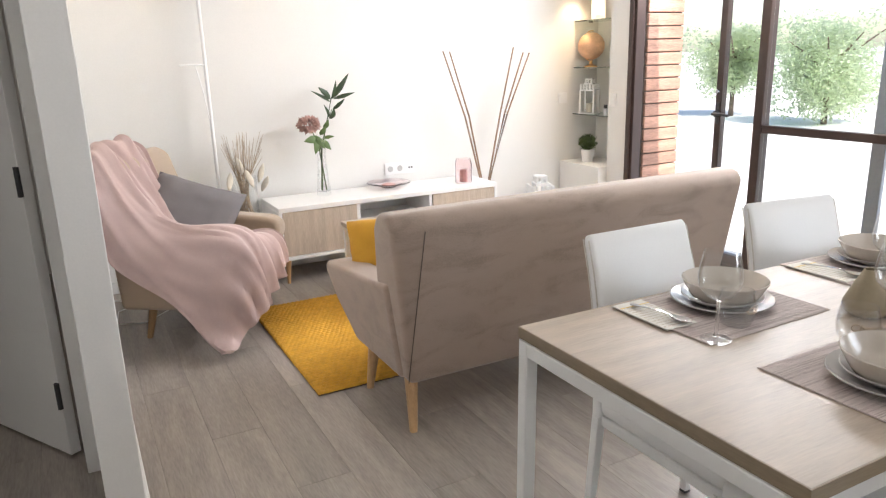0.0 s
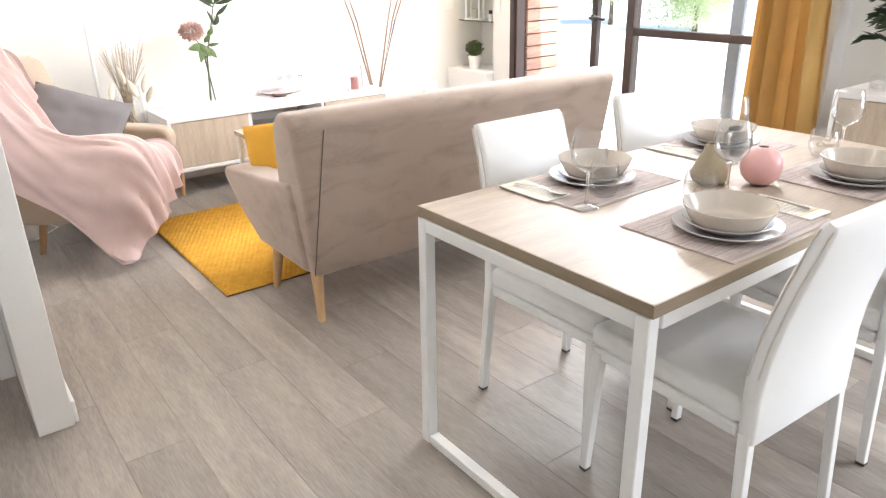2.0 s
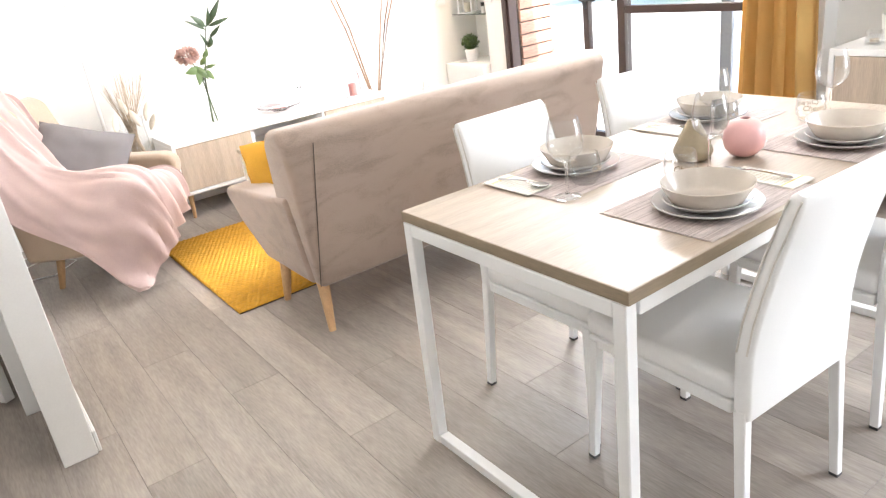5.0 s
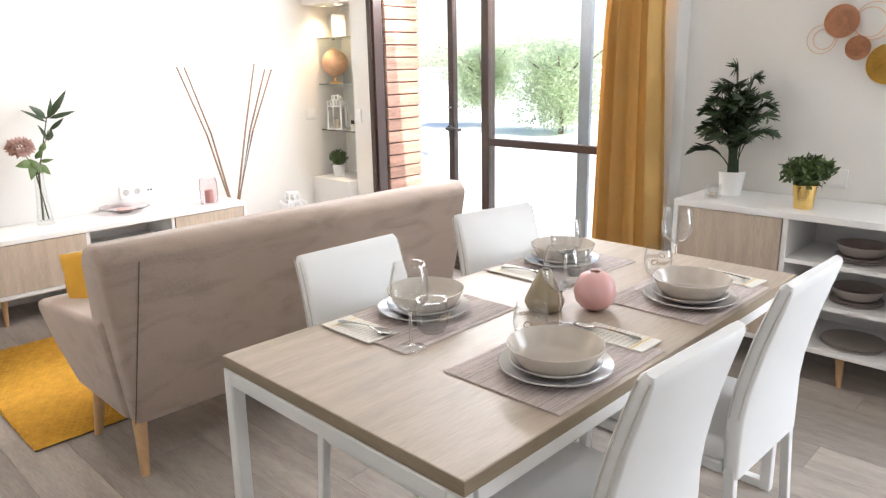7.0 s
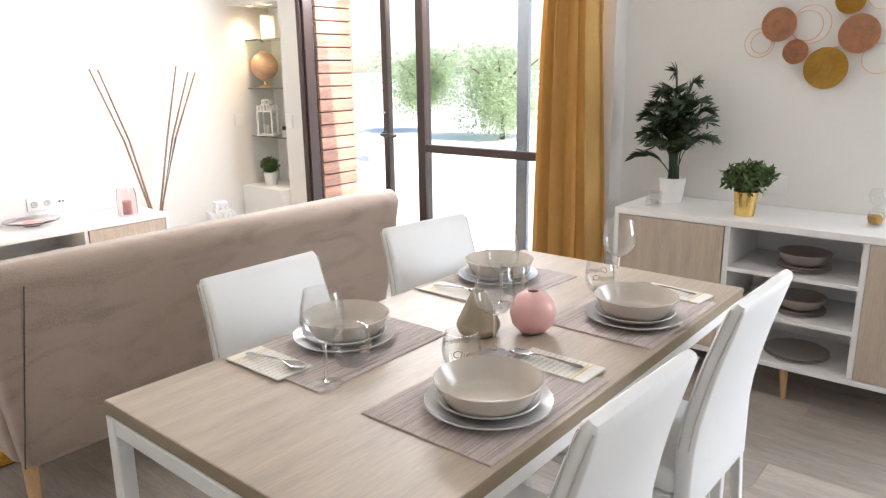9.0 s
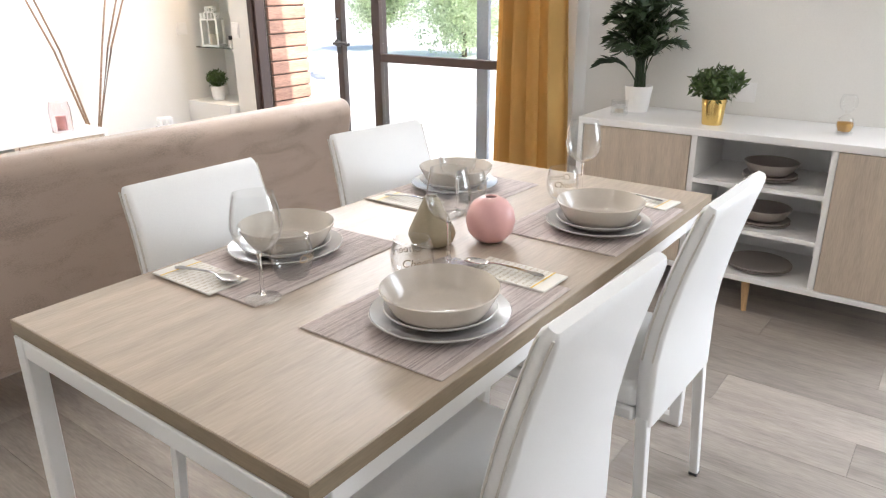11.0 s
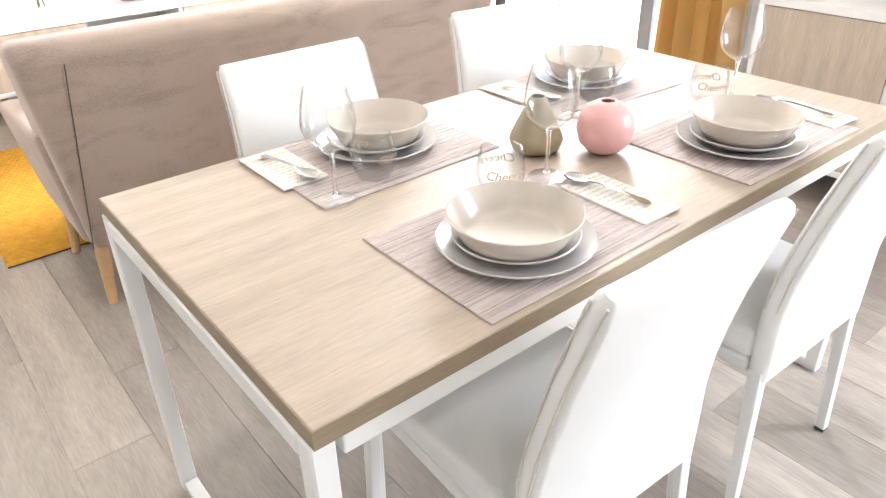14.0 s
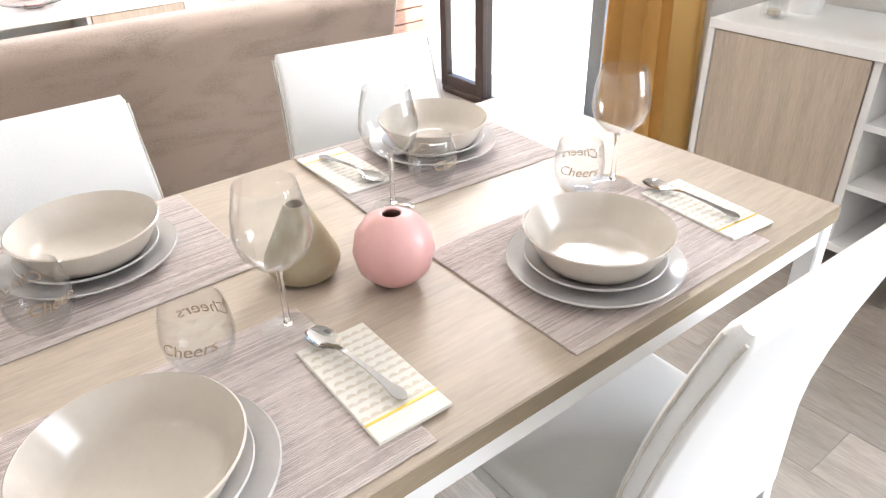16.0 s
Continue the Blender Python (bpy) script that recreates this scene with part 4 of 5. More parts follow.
part("cord", tube([(-0.14, 4.0, 0.006), (-0.5, 3.93, 0.005), (-0.78, 3.75, 0.005), (-0.80, 3.52, 0.005), (-0.66, 3.47, 0.005), (-0.52, 3.62, 0.005), (-0.62, 3.85, 0.005), (-0.83, 4.0, 0.006)], 0.0035, 6), M_METAL, cable, smooth=True)

# tall sticks in a floor vase, and a white lantern
sv = thing("floor_vase", "white floor vase holding tall bare sticks", "vase", pose(1.84, 3.95, 0))
part("vase", lathe([(0, 0), (0.042, 0), (0.048, 0.02), (0.052, 0.2), (0.044, 0.38), (0.042, 0.44), (0.038, 0.44), (0.040, 0.38), (0.046, 0.2), (0.040, 0.03), (0, 0.03)], 32), M_LACQ, sv, smooth=True)
for x0, x1, y1, z1 in ((-0.035, -0.328, 0.02, 1.415), (-0.025, -0.265, 0.04, 1.41), (0.02, 0.272, 0.04, 1.43), (0.03, 0.345, 0.02, 1.39), (0.025, 0.405, 0.03, 1.385)):
    z = 0.06
    part("stick", tube([(-0.5 * x0, 0, z), (x0, 0.01, 0.44), (x0 + 0.45 * (x1 - x0) + 0.012, 0.03, 0.95), (x1, y1, z1)], [0.006, 0.007, 0.0065, 0.005], 7), M_STICK, sv, "straight bare stick", smooth=True)


def lantern(m, w, h, label):
    L = thing("lantern", label, "lantern", m)
    part("base", box(-w / 2, -w / 2, 0, w / 2, w / 2, h * 0.04, bevel=0.002, seg=1), M_METAL, L)
    part("roof", box(-w * 0.46, -w * 0.46, h * 0.66, w * 0.46, w * 0.46, h * 0.70), M_METAL, L)
    part("cap", box(-w * 0.26, -w * 0.26, h * 0.84, w * 0.26, w * 0.26, h * 0.88), M_METAL, L)
    for sx in (-1, 1):
        for sy in (-1, 1):
            part("post", box(sx * w * 0.42 - w * 0.05, sy * w * 0.42 - w * 0.05, h * 0.04, sx * w * 0.42 + w * 0.05, sy * w * 0.42 + w * 0.05, h * 0.66), M_METAL, L)
    for k in range(5):
        u = (k - 2) * w * 0.19
        for sx, sy in ((1, 0), (-1, 0), (0, 1), (0, -1)):
            x, y = (sx * w * 0.42, u) if sx else (u, sy * w * 0.42)
            part("slat", box(x - w * 0.035, y - w * 0.035, h * 0.70, x + w * 0.035, y + w * 0.035, h * 0.84), M_METAL, L)
            x, y = (sx * w * 0.2, u * 0.5) if sx else (u * 0.5, sy * w * 0.2)
            if k % 2 == 0:
                part("slat", box(x - w * 0.03, y - w * 0.03, h * 0.88, x + w * 0.03, y + w * 0.03, h * 0.97), M_METAL, L)
    part("top", box(-w * 0.22, -w * 0.22, h * 0.97, w * 0.22, w * 0.22, h), M_METAL, L)
    part("glass_panel", box(-w * 0.36, -w * 0.37, h * 0.05, w * 0.36, -w * 0.355, h * 0.65), M_PANE, L)
    part("candle", lathe([(0, h * 0.04), (w * 0.2, h * 0.04), (w * 0.2, h * 0.3), (0, h * 0.3)], 20), M_TUFT, L)
    return L


lantern(pose(2.86, 4.02, 0.901, 0, 0, -60), 0.135, 0.275, "white metal lantern on the glass shelf")
lantern(pose(2.30, 3.90, 0, 0, 0, -20), 0.20, 0.47, "white metal lantern standing on the floor")

# niche things
gl = thing("globe", "pale peach desk globe on a brass foot", "globe", pose(2.86, 4.015, 1.266))
M_PEACH = mat("peach_globe", (0.66, 0.40, 0.24), 0.45, vary=0.12, scale=12, fine=40)
M_BRASS = mat("brass", (0.72, 0.46, 0.20), 0.28, metal=1.0, vary=0.05, bump=0.02)
part("ball", lathe([(0.104 * math.sin(math.pi * k / 24), 0.16 - 0.104 * math.cos(math.pi * k / 24)) for k in range(25)], 36), M_PEACH, gl, smooth=True)
part("foot", lathe([(0, 0), (0.05, 0), (0.05, 0.008), (0.014, 0.02), (0.01, 0.045), (0, 0.045)], 28), M_BRASS, gl, smooth=True)
part("meridian", tube([(0.0, 0.114 * math.sin(a), 0.16 - 0.114 * math.cos(a)) for a in [radians(-10 + 200 * k / 20) for k in range(21)]], 0.004, 6), M_BRASS, gl, smooth=True)
wb = thing("candle_holder", "white pierced ceramic candle holder on the top shelf", "candle holder", pose(2.86, 3.94, 1.620, 0, 0, -25))
part("body", extrude_profile(round_rect(0.045, 0.045, 0.008, 3), "z", 0, 0.17, bevel=0.003, seg=1), M_LACQ, wb)
for k in range(4):
    part("relief", box(-0.03 + 0.0, -0.049, 0.025 + k * 0.035, 0.03, -0.0455, 0.045 + k * 0.035, bevel=0.001, seg=1), M_LACQ, wb)
rs = thing("reed_bottle", "small dark-capped bottle at the shelf's edge", "bottle", pose(2.84, 3.80, 0.901))
part("bottle", lathe([(0, 0), (0.018, 0), (0.018, 0.045), (0.01, 0.052), (0, 0.052)], 20), M_LACQ, rs)
part("cap", lathe([(0, 0.052), (0.014, 0.052), (0.014, 0.08), (0, 0.08)], 20), M_DARK, rs)


def shrub_pot(m, pot, bush_r, bush_h, pot_h, material, count, leaf, label, seed, leafmat):
    t = thing("potted_plant", label, "plant", m)
    part("pot", lathe([(0, 0), (pot * 0.78, 0), (pot * 0.80, 0.004), (pot, pot_h), (pot * 0.93, pot_h), (pot * 0.92, pot_h - 0.012), (0, pot_h - 0.012)], 36), material, t, smooth=False)
    rng = random.Random(seed)
    for k in range(14):
        a, r = rng.uniform(0, 6.28), rng.uniform(0.2, 0.9) * bush_r
        part("stem", tube([(0.3 * pot * math.cos(a), 0.3 * pot * math.sin(a), pot_h - 0.012), (r * math.cos(a), r * math.sin(a), pot_h + bush_h * rng.uniform(0.4, 0.9))], [0.0025, 0.0012], 5), M_STEM, t)

    def spot(g):
        v = Vector((g.gauss(0, 1), g.gauss(0, 1), g.gauss(0, 1))).normalized() * g.uniform(0.35, 1.0)
        return v.x * bush_r * 0.85, v.y * bush_r * 0.85, pot_h + bush_h * 0.45 + v.z * bush_h * 0.5
    leaf_cloud(count, spot, leaf, rng, t, "foliage", leafmat, droop=-0.35)
    return t


M_BUSH = mat("bush_leaf", (0.07, 0.12, 0.03), 0.5, vary=0.35, scale=20, fine=60, bump=0)
M_GOLD = mat("gold_foil", (0.80, 0.56, 0.20), 0.22, metal=1.0, vary=0.05, scale=8, bump=0.02)
shrub_pot(pose(2.80, 3.955, 0.525), 0.053, 0.085, 0.12, 0.10, M_LACQ, 900, 0.026, "small round green plant in a white pot", 21, M_BUSH)
shrub_pot(pose(2.575, 0.325, 0.752), 0.050, 0.125, 0.125, 0.105, M_GOLD, 1100, 0.035, "bushy green plant in a gold pot on the sideboard", 22, M_BUSH)

# parlour palm
pp = thing("palm", "dark green parlour palm in a white pot", "plant", pose(2.715, 0.708, 0.752))
part("pot", lathe([(0, 0), (0.046, 0), (0.048, 0.004), (0.062, 0.115), (0.057, 0.115), (0.056, 0.105), (0, 0.105)], 36), M_LACQ, pp)
rg = random.Random(31)
FR = [(0.76 * u, 0.76 * v, w) for u, v, w in [(-0.02, -0.23, 0.30), (-0.10, 0.18, 0.40), (-0.14, -0.10, 0.46), (-0.02, 0.03, 0.60), (-0.06, -0.17, 0.47), (-0.10, 0.24, 0.21), (-0.04, 0.10, 0.50), (-0.16, 0.04, 0.38), (0.02, -0.10, 0.55), (-0.08, -0.22, 0.38), (-0.13, 0.13, 0.30), (-0.18, -0.04, 0.28), (0.04, 0.12, 0.36), (-0.09, 0.0, 0.52), (0.0, 0.16, 0.44), (-0.12, -0.16, 0.30), (0.03, -0.2, 0.42), (-0.05, 0.2, 0.32), (-0.15, 0.08, 0.45), (-0.02, -0.05, 0.47), (-0.06, 0.07, 0.40), (-0.05, -0.10, 0.36)]]
for fx, fy, fz in FR + [(0.7 * fy - 0.03, 0.75 * fx + 0.04, 0.92 * fz) for fx, fy, fz in FR[::2]]:
    p0 = Vector((rg.uniform(-0.02, 0.02), rg.uniform(-0.025, 0.025), 0.10))
    p3 = Vector((fx, fy, fz))
    p1 = Vector((fx * 0.15, fy * 0.15, 0.10 + (fz - 0.10) * 0.75))
    p2 = Vector((fx * 0.55, fy * 0.55, fz + 0.05))
    pts = []
    for k in range(13):
        f = k / 12
        pts.append((1 - f) ** 3 * p0 + 3 * f * (1 - f) ** 2 * p1 + 3 * f * f * (1 - f) * p2 + f ** 3 * p3)
    b = tube(pts, [0.0035 - 0.002 * k / 12 for k in range(13)], 5)
    for k in range(5, 13):
        d = (pts[k] - pts[k - 1]).normalized()
        sd = d.cross(Vector((0, 0, 1)))
        sd = sd.normalized() if sd.length > 0.05 else Vector((1, 0, 0))
        for half in (0.0, 0.4, 0.8):
            base = pts[k] - d * 0.01 * half
            L = 0.088 * (1 - 0.045 * (k - 8) ** 2 / 2) * rg.uniform(0.85, 1.1)
            for sg in (-1, 1):
                tip = base + (sd * sg * 0.8 + d * 0.65 + Vector((0, 0, 0.1 - 0.35 * rg.random()))).normalized() * max(L, 0.05)
                tip.x = min(tip.x, 0.105)
                join(b, blade(base, tip, 0.0058, 0.005))
    part("frond", b, M_DKLEAF, pp, smooth=False)

# tea light, hourglass and stacked plates
tl = thing("tealight_glass", "small square clear tea-light glass", "tea light", pose(2.575, 0.735, 0.752, 0, 0, 8))
outer = [[(u, v, z) for u, v in round_rect(0.032, 0.032, 0.006, 3)] for z in (0, 0.065)]
inner = [[(u, v, z) for u, v in round_rect(0.027, 0.027, 0.004, 3)] for z in (0.065, 0.010)]
part("glass_cup", loft(outer + inner), M_GLASS, tl)
part("candle", lathe([(0, 0.0105), (0.019, 0.0105), (0.019, 0.024), (0, 0.023)], 20), M_TUFT, tl, "white tea light")
hg = thing("hourglass", "small glass hourglass of brown sand", "hourglass", pose(2.64, -0.155, 0.752))
part("base", lathe([(0, 0), (0.030, 0), (0.030, 0.008), (0, 0.008)], 24), M_GLASS, hg)
part("bulb", lathe([(0, 0.009), (0.024, 0.010), (0.032, 0.035), (0.026, 0.062), (0.004, 0.080), (0.026, 0.098), (0.032, 0.125), (0.024, 0.150), (0, 0.151)], 30), M_GLASS, hg, smooth=True)
part("sand", lathe([(0, 0.012), (0.022, 0.013), (0.029, 0.035), (0.028, 0.045), (0, 0.050)], 24), mat("brown_sand", (0.42, 0.24, 0.06), 0.9, vary=0.1, fine=300), hg, "brown sand", smooth=True)


def crockery(name, label, category, m, profile, material, group, seg=56):
    t = thing(name, label, category, m, group)
    part("body", lathe(profile, seg), material, t, smooth=True)
    return t


def plate_profile(r, h=0.018, t=0.005):
    return [(0, 0), (r * 0.62, 0), (r * 0.66, 0.002), (r * 0.80, h * 0.35), (r * 0.985, h - 0.002), (r, h), (r * 0.985, h + 0.002), (r * 0.80, h * 0.35 + t), (r * 0.66, t + 0.001), (0, t)]


M_TAUPE = mat("taupe_stoneware", (0.29, 0.25, 0.225), 0.3, vary=0.03, scale=6, fine=120, bump=0.015, coat=0.2)
BOWL = [(0, 0), (0.045, 0), (0.049, 0.003), (0.070, 0.0045), (0.080, 0.010), (0.088, 0.022), (0.0965, 0.038), (0.1035, 0.0505), (0.1045, 0.053), (0.1025, 0.0545), (0.1003, 0.051), (0.093, 0.039), (0.0845, 0.0245), (0.0795, 0.0155), (0.0735, 0.0105), (0.066, 0.0085), (0.045, 0.0075), (0, 0.007)]
for z, kind in ((0.551, "bowl"), (0.359, "bowl"), (0.167, "plate")):
    y = 0.075 if kind == "bowl" else 0.065
    g = "stacked crockery in the sideboard"
    for k in range(2):
        crockery("plate", "grey stoneware plate stacked on the sideboard shelf", "plate", pose(2.60, y, z + 0.001 + k * 0.010), plate_profile(0.105 if kind == "bowl" else 0.13, 0.010), M_TAUPE, g)
    if kind == "bowl":
        crockery("bowl", "grey stoneware bowl stacked on plates on the shelf", "bowl", pose(2.60, y, z + 0.0185), [(r * 1.0, q) for r, q in BOWL], M_TAUPE, g)

# metal wall ornament
wo = thing("wall_ornament", "copper and gold metal disc ornament on the wall", "wall decoration", pose(WS - 0.012, 0.10, 1.45, 0, 0, -90))
M_COPPER = mat("rose_copper", (0.80, 0.47, 0.29), 0.45, metal=0.2, vary=0.08, scale=20, bump=0.1)


M_GOLDD = mat("gold_lacquer", (0.76, 0.50, 0.12), 0.35, metal=0.35, vary=0.08, scale=20, bump=0.1)


def disc(u, z, r, material, depth):
    b = bmesh.new()
    n = 120
    rings = []
    for f, lift in ((0.0, 0.012), (0.12, 0.012), (0.3, 0.004), (0.7, 0.006), (1.0, 0.0)):
        if f == 0:
            rings.append([b.verts.new((u, -depth - lift, z))])
        else:
            rings.append([b.verts.new((u + r * f * math.cos(2 * math.pi * k / n), -depth - lift - (0.004 * f if k % 2 else 0), z + r * f * math.sin(2 * math.pi * k / n))) for k in range(n)])
    for k in range(n):
        b.faces.new((rings[0][0], rings[1][k], rings[1][(k + 1) % n]))
    for p, q in zip(rings[1:], rings[2:]):
        for k in range(n):
            b.faces.new((p[k], q[k], q[(k + 1) % n], p[(k + 1) % n]))
    bmesh.ops.solidify(b, geom=b.faces[:], thickness=0.0015)
    part("disc", b, material, wo, "ribbed metal disc")


def ring(u, z, r, depth):
    part("ring", tube([(u + r * math.cos(2 * math.pi * k / 48), -depth, z + r * math.sin(2 * math.pi * k / 48)) for k in range(49)], 0.0018, 6), M_COPPER, wo)


# along the wall, to the right is minus y
for y, z, r, mm, dp in ((0.127, 1.364, 0.086, M_GOLDD, 0.028), (0.331, 1.550, 0.072, M_COPPER, 0.016), (0.253, 1.434, 0.052, M_COPPER, 0.022), (0.02, 1.500, 0.078, M_COPPER, 0.012), (0.063, 1.635, 0.058, M_GOLDD, 0.02)):
    disc(0.10 - y, z - 1.45, r, mm, dp)
for y, z, r in ((0.408, 1.475, 0.062), (0.40, 1.475, 0.044), (0.205, 1.545, 0.078), (0.22, 1.54, 0.062), (-0.06, 1.40, 0.06), (-0.06, 1.66, 0.07)):
    ring(0.10 - y, z - 1.45, r, 0.010)
part("wall_hook", tube([(0, 0.012, 0), (0, -0.026, 0)], 0.004, 6), M_COPPER, wo)

# ---------------------------------------------------------------- table setting
T0 = TZ + 0.0008


M_MATDK = mat("mauve_thread", (0.52, 0.44, 0.415), 0.85, vary=0.15, scale=12, fine=80, bump=0.2)


def placemat(m):
    p = thing("placemat", "mauve-beige woven placemat on the oak table", "placemat", m, "placemats on the table")
    part("weave", box(-0.2085, -0.1525, 0, 0.2085, 0.1525, 0.0018, bevel=0.0006, seg=1), M_MATPL, p)
    rg = random.Random(6)
    light, dark = bmesh.new(), bmesh.new()
    y = -0.150
    while y < 0.149:
        w = rg.uniform(0.0012, 0.0026)
        which = dark if rg.random() < 0.33 else light
        x = -0.208
        while x < 0.2075:
            e = min(x + rg.uniform(0.05, 0.22), 0.208)
            box(x, y, 0.0019, e - 0.001, y + w, 0.0024 + (0.0003 if which is light else 0), bm=which)
            x = e
        y += w + 0.0009
    part("pale_threads", light, M_MATPL, p)
    part("dark_threads", dark, M_MATDK, p, "darker mauve threads")
    return p


for x, y, a in ((0.4855, 0.1655, 0.2), (1.1155, 0.165, -0.5), (0.491, 0.599, 0.6), (1.125, 0.603, -3.0)):
    if "placemat" in bpy.data.objects:
        copy_thing(bpy.data.objects["placemat"], pose(x, y, T0, 0, 0, a))
    else:
        placemat(pose(x, y, T0, 0, 0, a))
TM = T0 + 0.0031
for x, y, bx, by in ((0.443, 0.138, 0.434, 0.132), (1.066, 0.131, 1.069, 0.130), (0.515, 0.618, 0.518, 0.614), (1.156, 0.622, 1.152, 0.614)):
    crockery("dinner_plate", "large greige stoneware plate on the placemat", "plate", pose(x, y, TM), plate_profile(0.125), M_GREYPL, "place settings")
    crockery("side_plate", "smaller greige stoneware plate on a dinner plate", "plate", pose(x, y, TM + 0.0062), plate_profile(0.100, 0.020), M_GREYPL, "place settings")
    crockery("soup_bowl", "shallow glossy greige stoneware bowl on two plates", "bowl", pose(bx, by, TM + 0.0125), BOWL, M_GREIGE, "place settings")

WINE = [(0, 0), (0.034, 0.0), (0.0345, 0.0012), (0.020, 0.004), (0.006, 0.008), (0.0038, 0.02), (0.0036, 0.08), (0.006, 0.092), (0.026, 0.102), (0.042, 0.120), (0.0475, 0.143), (0.044, 0.172), (0.0365, 0.205),
        (0.0355, 0.205), (0.0430, 0.172), (0.0463, 0.143), (0.0408, 0.121), (0.025, 0.1035), (0.008, 0.097), (0, 0.096)]
TUMB = [(0, 0), (0.026, 0), (0.031, 0.003), (0.0405, 0.022), (0.0435, 0.042), (0.041, 0.066), (0.0365, 0.084), (0.0353, 0.084), (0.0395, 0.066), (0.0418, 0.042), (0.0388, 0.024), (0.029, 0.0085), (0, 0.008)]
for x, y in ((0.663, 0.281), (1.294, 0.290), (0.317, 0.459), (0.954, 0.467)):
    g = thing("wine_glass", "empty clear balloon wine glass on the table", "wine glass", pose(x, y, TM), "wine glasses on the table")
    part("foot", lathe(WINE[:5] + [(0, 0.008)], 48), M_GLASS, g, smooth=True)
    part("stem", lathe([(0, 0.0081), (0.006, 0.0081), (0.0038, 0.02), (0.0036, 0.08), (0.0058, 0.0915), (0, 0.0915)], 20), M_CRYSTAL, g, smooth=True)
    part("bowl", lathe([(0, 0.092), (0.006, 0.092)] + WINE[8:], 48), M_GLASS, g, smooth=True)
M_INK = mat("gold_lettering", (0.50, 0.38, 0.26), 0.35, metal=0.5, vary=0.05, bump=0)


def lettering(text, size, radius, z, turn, parent):
    """Lettering wrapped round a glass."""
    cu = bpy.data.curves.new("lettering", "FONT")
    cu.body, cu.size, cu.align_x, cu.extrude, cu.shear = text, size, "CENTER", 0.0, 0.25
    o = bpy.data.objects.new("lettering", cu)
    scene.collection.objects.link(o)
    me = bpy.data.meshes.new_from_object(o.evaluated_get(bpy.context.evaluated_depsgraph_get()))
    bpy.data.objects.remove(o)
    for v in me.vertices:
        a = v.co.x / radius + radians(turn)
        v.co = Vector((radius * math.sin(a), -radius * math.cos(a), z + v.co.y))
    me.materials.append(M_INK)
    l = new("lettering", me)
    l.parent = parent
    return tagged(l, "gold script lettering")


for x, y, a in ((0.556, 0.292, -35), (1.237, 0.318, -50), (0.425, 0.497, 20), (1.063, 0.502, 10)):
    t = crockery("tumbler", "empty rounded clear tumbler with gold lettering", "tumbler", pose(x, y, TM), TUMB, M_GLASS, "tumblers on the table", 48)
    for side in (0, 180):
        lettering("Cheers", 0.023, 0.0442, 0.040, a + side, t)

M_PAPER = mat("ivory_paper", (0.78, 0.755, 0.70), 0.85, vary=0.03, scale=20, fine=200, bump=0.1)
M_SCALE = mat("beige_print", (0.50, 0.42, 0.31), 0.8, vary=0.05, bump=0)
M_GOLDP = mat("gold_print", (0.75, 0.52, 0.10), 0.35, metal=0.6, vary=0.05, bump=0)


def napkin(m):
    n = thing("napkin", "folded ivory paper napkin with a fan print and gold stripe", "napkin", m, "napkins on the table")
    part("sheet", box(-0.048, -0.094, 0, 0.048, 0.094, 0.0016, bevel=0.0005, seg=1), M_PAPER, n)
    part("fold", box(-0.047, -0.093, 0.0017, 0.0475, 0.0935, 0.0032, bevel=0.0006, seg=1), M_PAPER, n)
    part("stripe", box(-0.047, -0.066, 0.0033, 0.0475, -0.0625, 0.0038), M_GOLDP, n, "gold foil stripe")
    b = bmesh.new()
    rows = 11
    for j in range(rows):
        for i in range(7):
            cx, cy = -0.042 + 0.014 * i + (0.007 if j % 2 else 0), -0.058 + 0.0135 * j
            for r in (0.0063, 0.0044, 0.0025):
                ps = []
                for k in range(8):
                    t = math.pi * k / 7
                    ps.append((cx + r * math.cos(t), cy + r * math.sin(t)))
                for (x0, y0), (x1, y1) in zip(ps, ps[1:]):
                    if max(abs(x0), abs(x1)) > 0.0465 or max(y0, y1) > 0.092:
                        continue
                    s = 1 - 0.0009 / r
                    b.faces.new([b.verts.new(q) for q in ((x0, y0, 0.0034), (x1, y1, 0.0034), (cx + (x1 - cx) * s, cy + (y1 - cy) * s, 0.0034), (cx + (x0 - cx) * s, cy + (y0 - cy) * s, 0.0034))])
    part("fan_print", b, M_SCALE, n, "beige fan print")
    return n


def spoon(m):
    s = thing("spoon", "polished steel spoon with a fluted handle on a napkin", "spoon", m, "spoons on the napkins")
    rings = []
    for k, (y, w, z, th) in enumerate(((0.088, 0.002, 0.006, 0.0006), (0.084, 0.010, 0.005, 0.0008), (0.074, 0.0155, 0.0028, 0.001), (0.060, 0.0175, 0.0018, 0.001), (0.046, 0.0145, 0.003, 0.001), (0.036, 0.008, 0.006, 0.0012), (0.029, 0.0035, 0.009, 0.0015),
                                       (0.010, 0.0028, 0.011, 0.0015), (-0.03, 0.0036, 0.009, 0.0014), (-0.06, 0.0052, 0.006, 0.0013), (-0.074, 0.0082, 0.0048, 0.0013), (-0.084, 0.0074, 0.0042, 0.0012), (-0.090, 0.002, 0.004, 0.0008))):
        dish_depth = 0.006 if y > 0.035 else 0.0
        ring = []
        for sgn in (1, -1):
            for i in range(7):
                u = (i / 3 - 1) * sgn
                ring.append((u * w, y, z + dish_depth * u * u * min(1.0, w / 0.0175) + (th if sgn > 0 else 0)))
        rings.append(ring)
    part("body", loft(rings), M_CHROME, s, smooth=True)
    return s


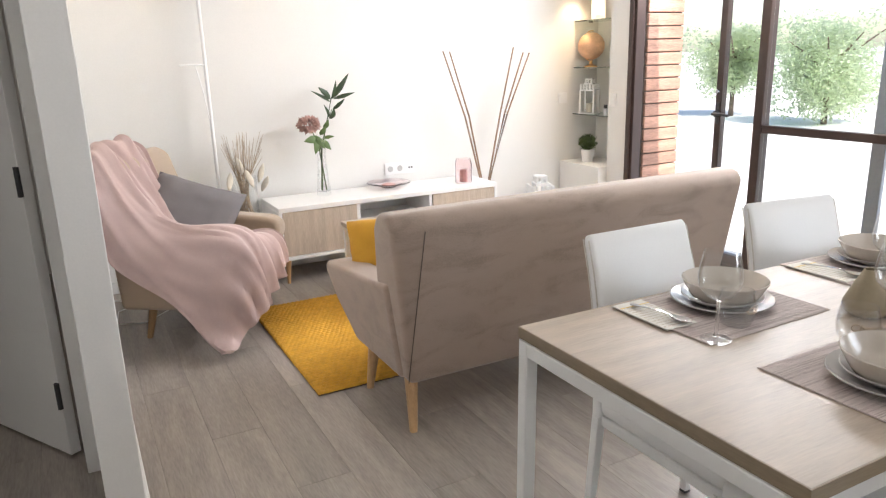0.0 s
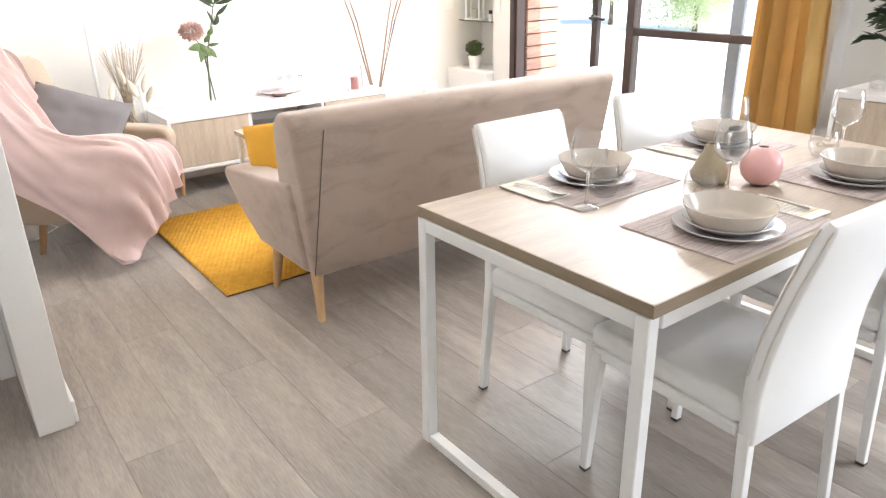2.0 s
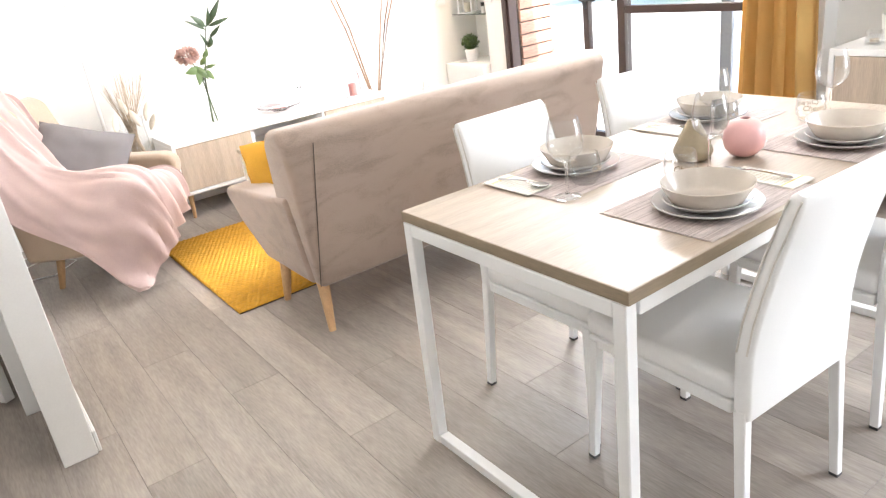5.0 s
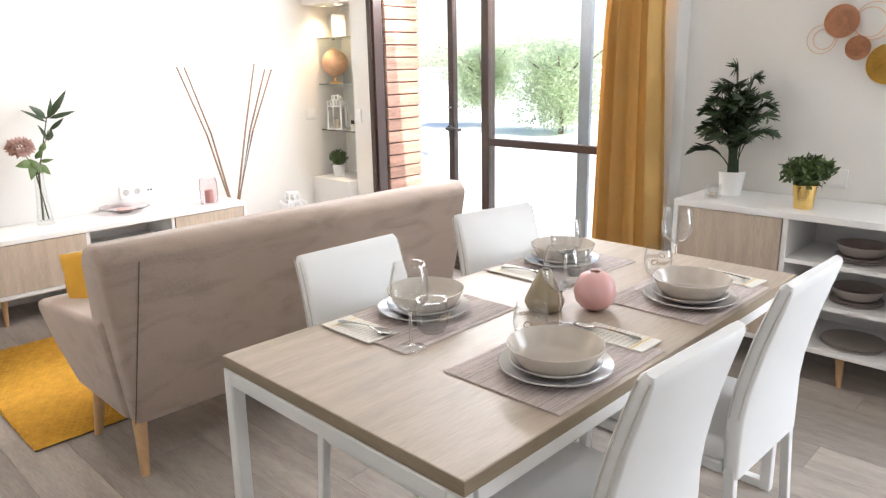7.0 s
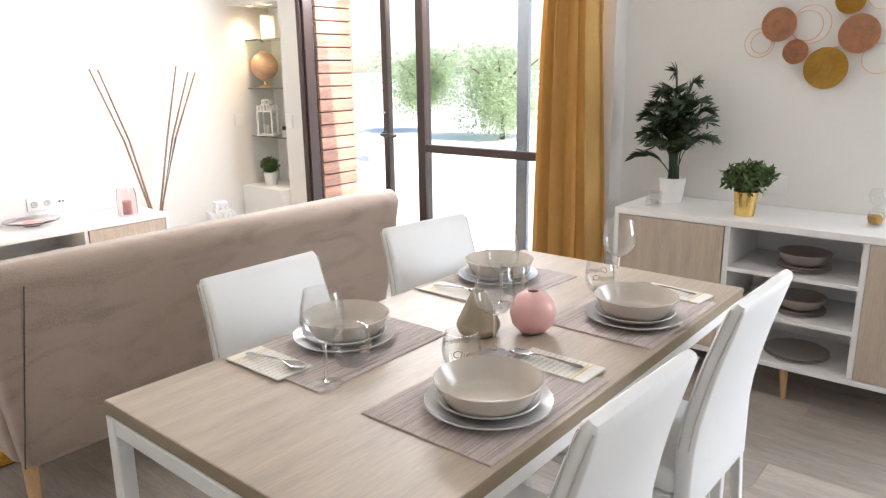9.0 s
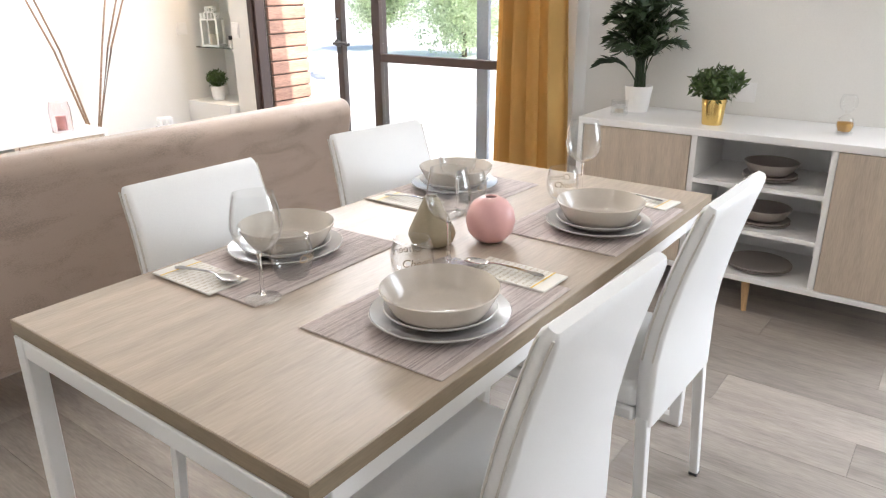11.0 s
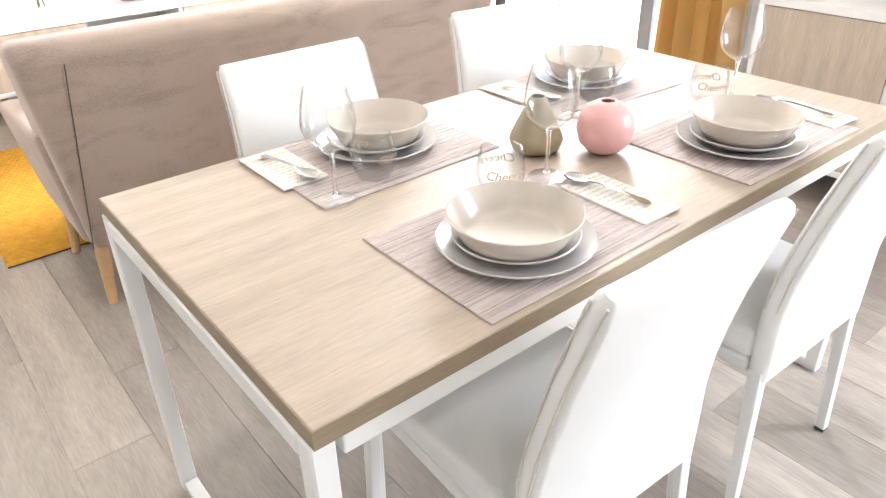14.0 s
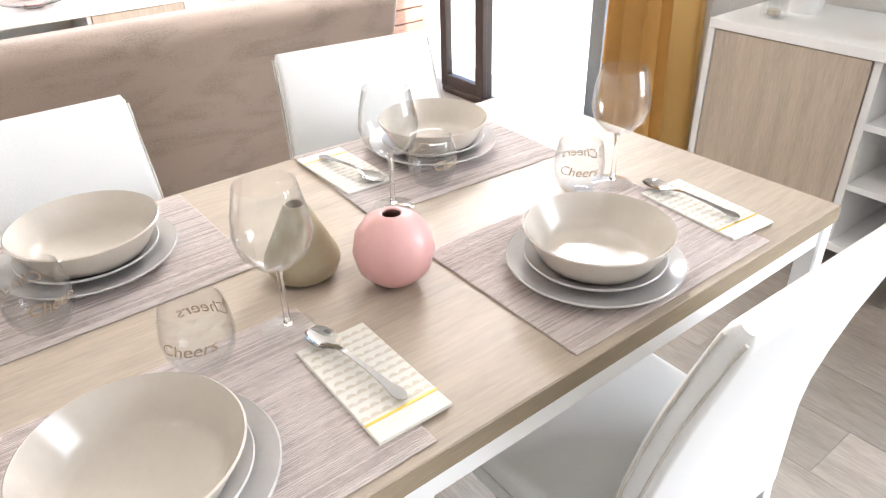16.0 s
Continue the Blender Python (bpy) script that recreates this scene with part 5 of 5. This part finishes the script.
for x, y, a in ((0.692, 0.136, -1), (1.334, 0.133, -5), (0.312, 0.646, 180), (0.967, 0.646, 180)):
    napkin(pose(x, y, TM, 0, 0, a))
    spoon(pose(x - (0.004 if a < 90 else -0.004), y + (0.028 if a < 90 else -0.018), TM + 0.0040, 0, 0, a + 8))

M_PINKV = mat("blush_glaze", (0.74, 0.42, 0.40), 0.35, vary=0.015, scale=6, fine=120, bump=0.01, coat=0.2)
M_OLIVE = mat("olive_beige_glaze", (0.34, 0.28, 0.185), 0.4, vary=0.04, scale=8, fine=120, bump=0.03)
pv = thing("round_vase", "round blush-pink bud vase with a small dark mouth", "vase", pose(0.835, 0.290, TM))
part("body", lathe([(0, 0), (0.024, 0), (0.034, 0.005), (0.050, 0.022), (0.0565, 0.048), (0.052, 0.074), (0.038, 0.093), (0.020, 0.103), (0.0145, 0.104), (0.0125, 0.102), (0.016, 0.096), (0.034, 0.085), (0.048, 0.05), (0.03, 0.012), (0, 0.010)], 52), M_PINKV, pv, smooth=True)
# a dark disc set in the hollow stands for the shade in the mouth
part("mouth_shade", lathe([(0, 0.06), (0.03, 0.06), (0.03, 0.061), (0, 0.061)], 20), M_DARK, pv, "dark disc for the shade inside")
cv = thing("cone_vase", "olive-beige cone-shaped bud vase", "vase", pose(0.744, 0.388, TM))
part("body", lathe([(0, 0), (0.040, 0), (0.048, 0.006), (0.054, 0.022), (0.052, 0.032), (0.034, 0.070), (0.016, 0.108), (0.0145, 0.110), (0.0125, 0.109), (0.03, 0.068), (0.046, 0.03), (0, 0.012)], 48), M_OLIVE, cv, smooth=True)

# ---------------------------------------------------------------- floor planks
PW, PL = 0.191, 1.30
KNOWN = {-1: 0.976, 0: 1.28, -2: 1.517, -3: 0.688, -4: 1.222, -6: 0.986, -5: 0.30, 3: 1.10, 1: 0.45, 2: 0.78, 4: 0.30, 5: 0.85, 6: 0.1}
plank_mesh = {}
for k in range(-14, 16):
    xa = PW * k
    if xa < -2.72 or xa + PW > 2.87:
        continue
    start = KNOWN.get(k, (k * 0.43) % PL)
    y = start - PL * math.ceil((start + 2.6) / PL)
    while y < 5.0:
        y0, y1 = max(y, -2.6), min(y + PL, 5.0)
        ln = round(y1 - y0, 3)
        if ln > 0.02:
            if ln not in plank_mesh:
                b = box(0.0004, 0.0004, -0.006, PW - 0.0004, ln - 0.0004, 0, bevel=0.0006, seg=1)
                me = bpy.data.meshes.new("plank")
                b.to_mesh(me)
                b.free()
                me.materials.append(M_PLANK)
                plank_mesh[ln] = me
            o = new("plank", plank_mesh[ln])
            o.location, o.parent = (xa, y0, 0), floor
        y += PL
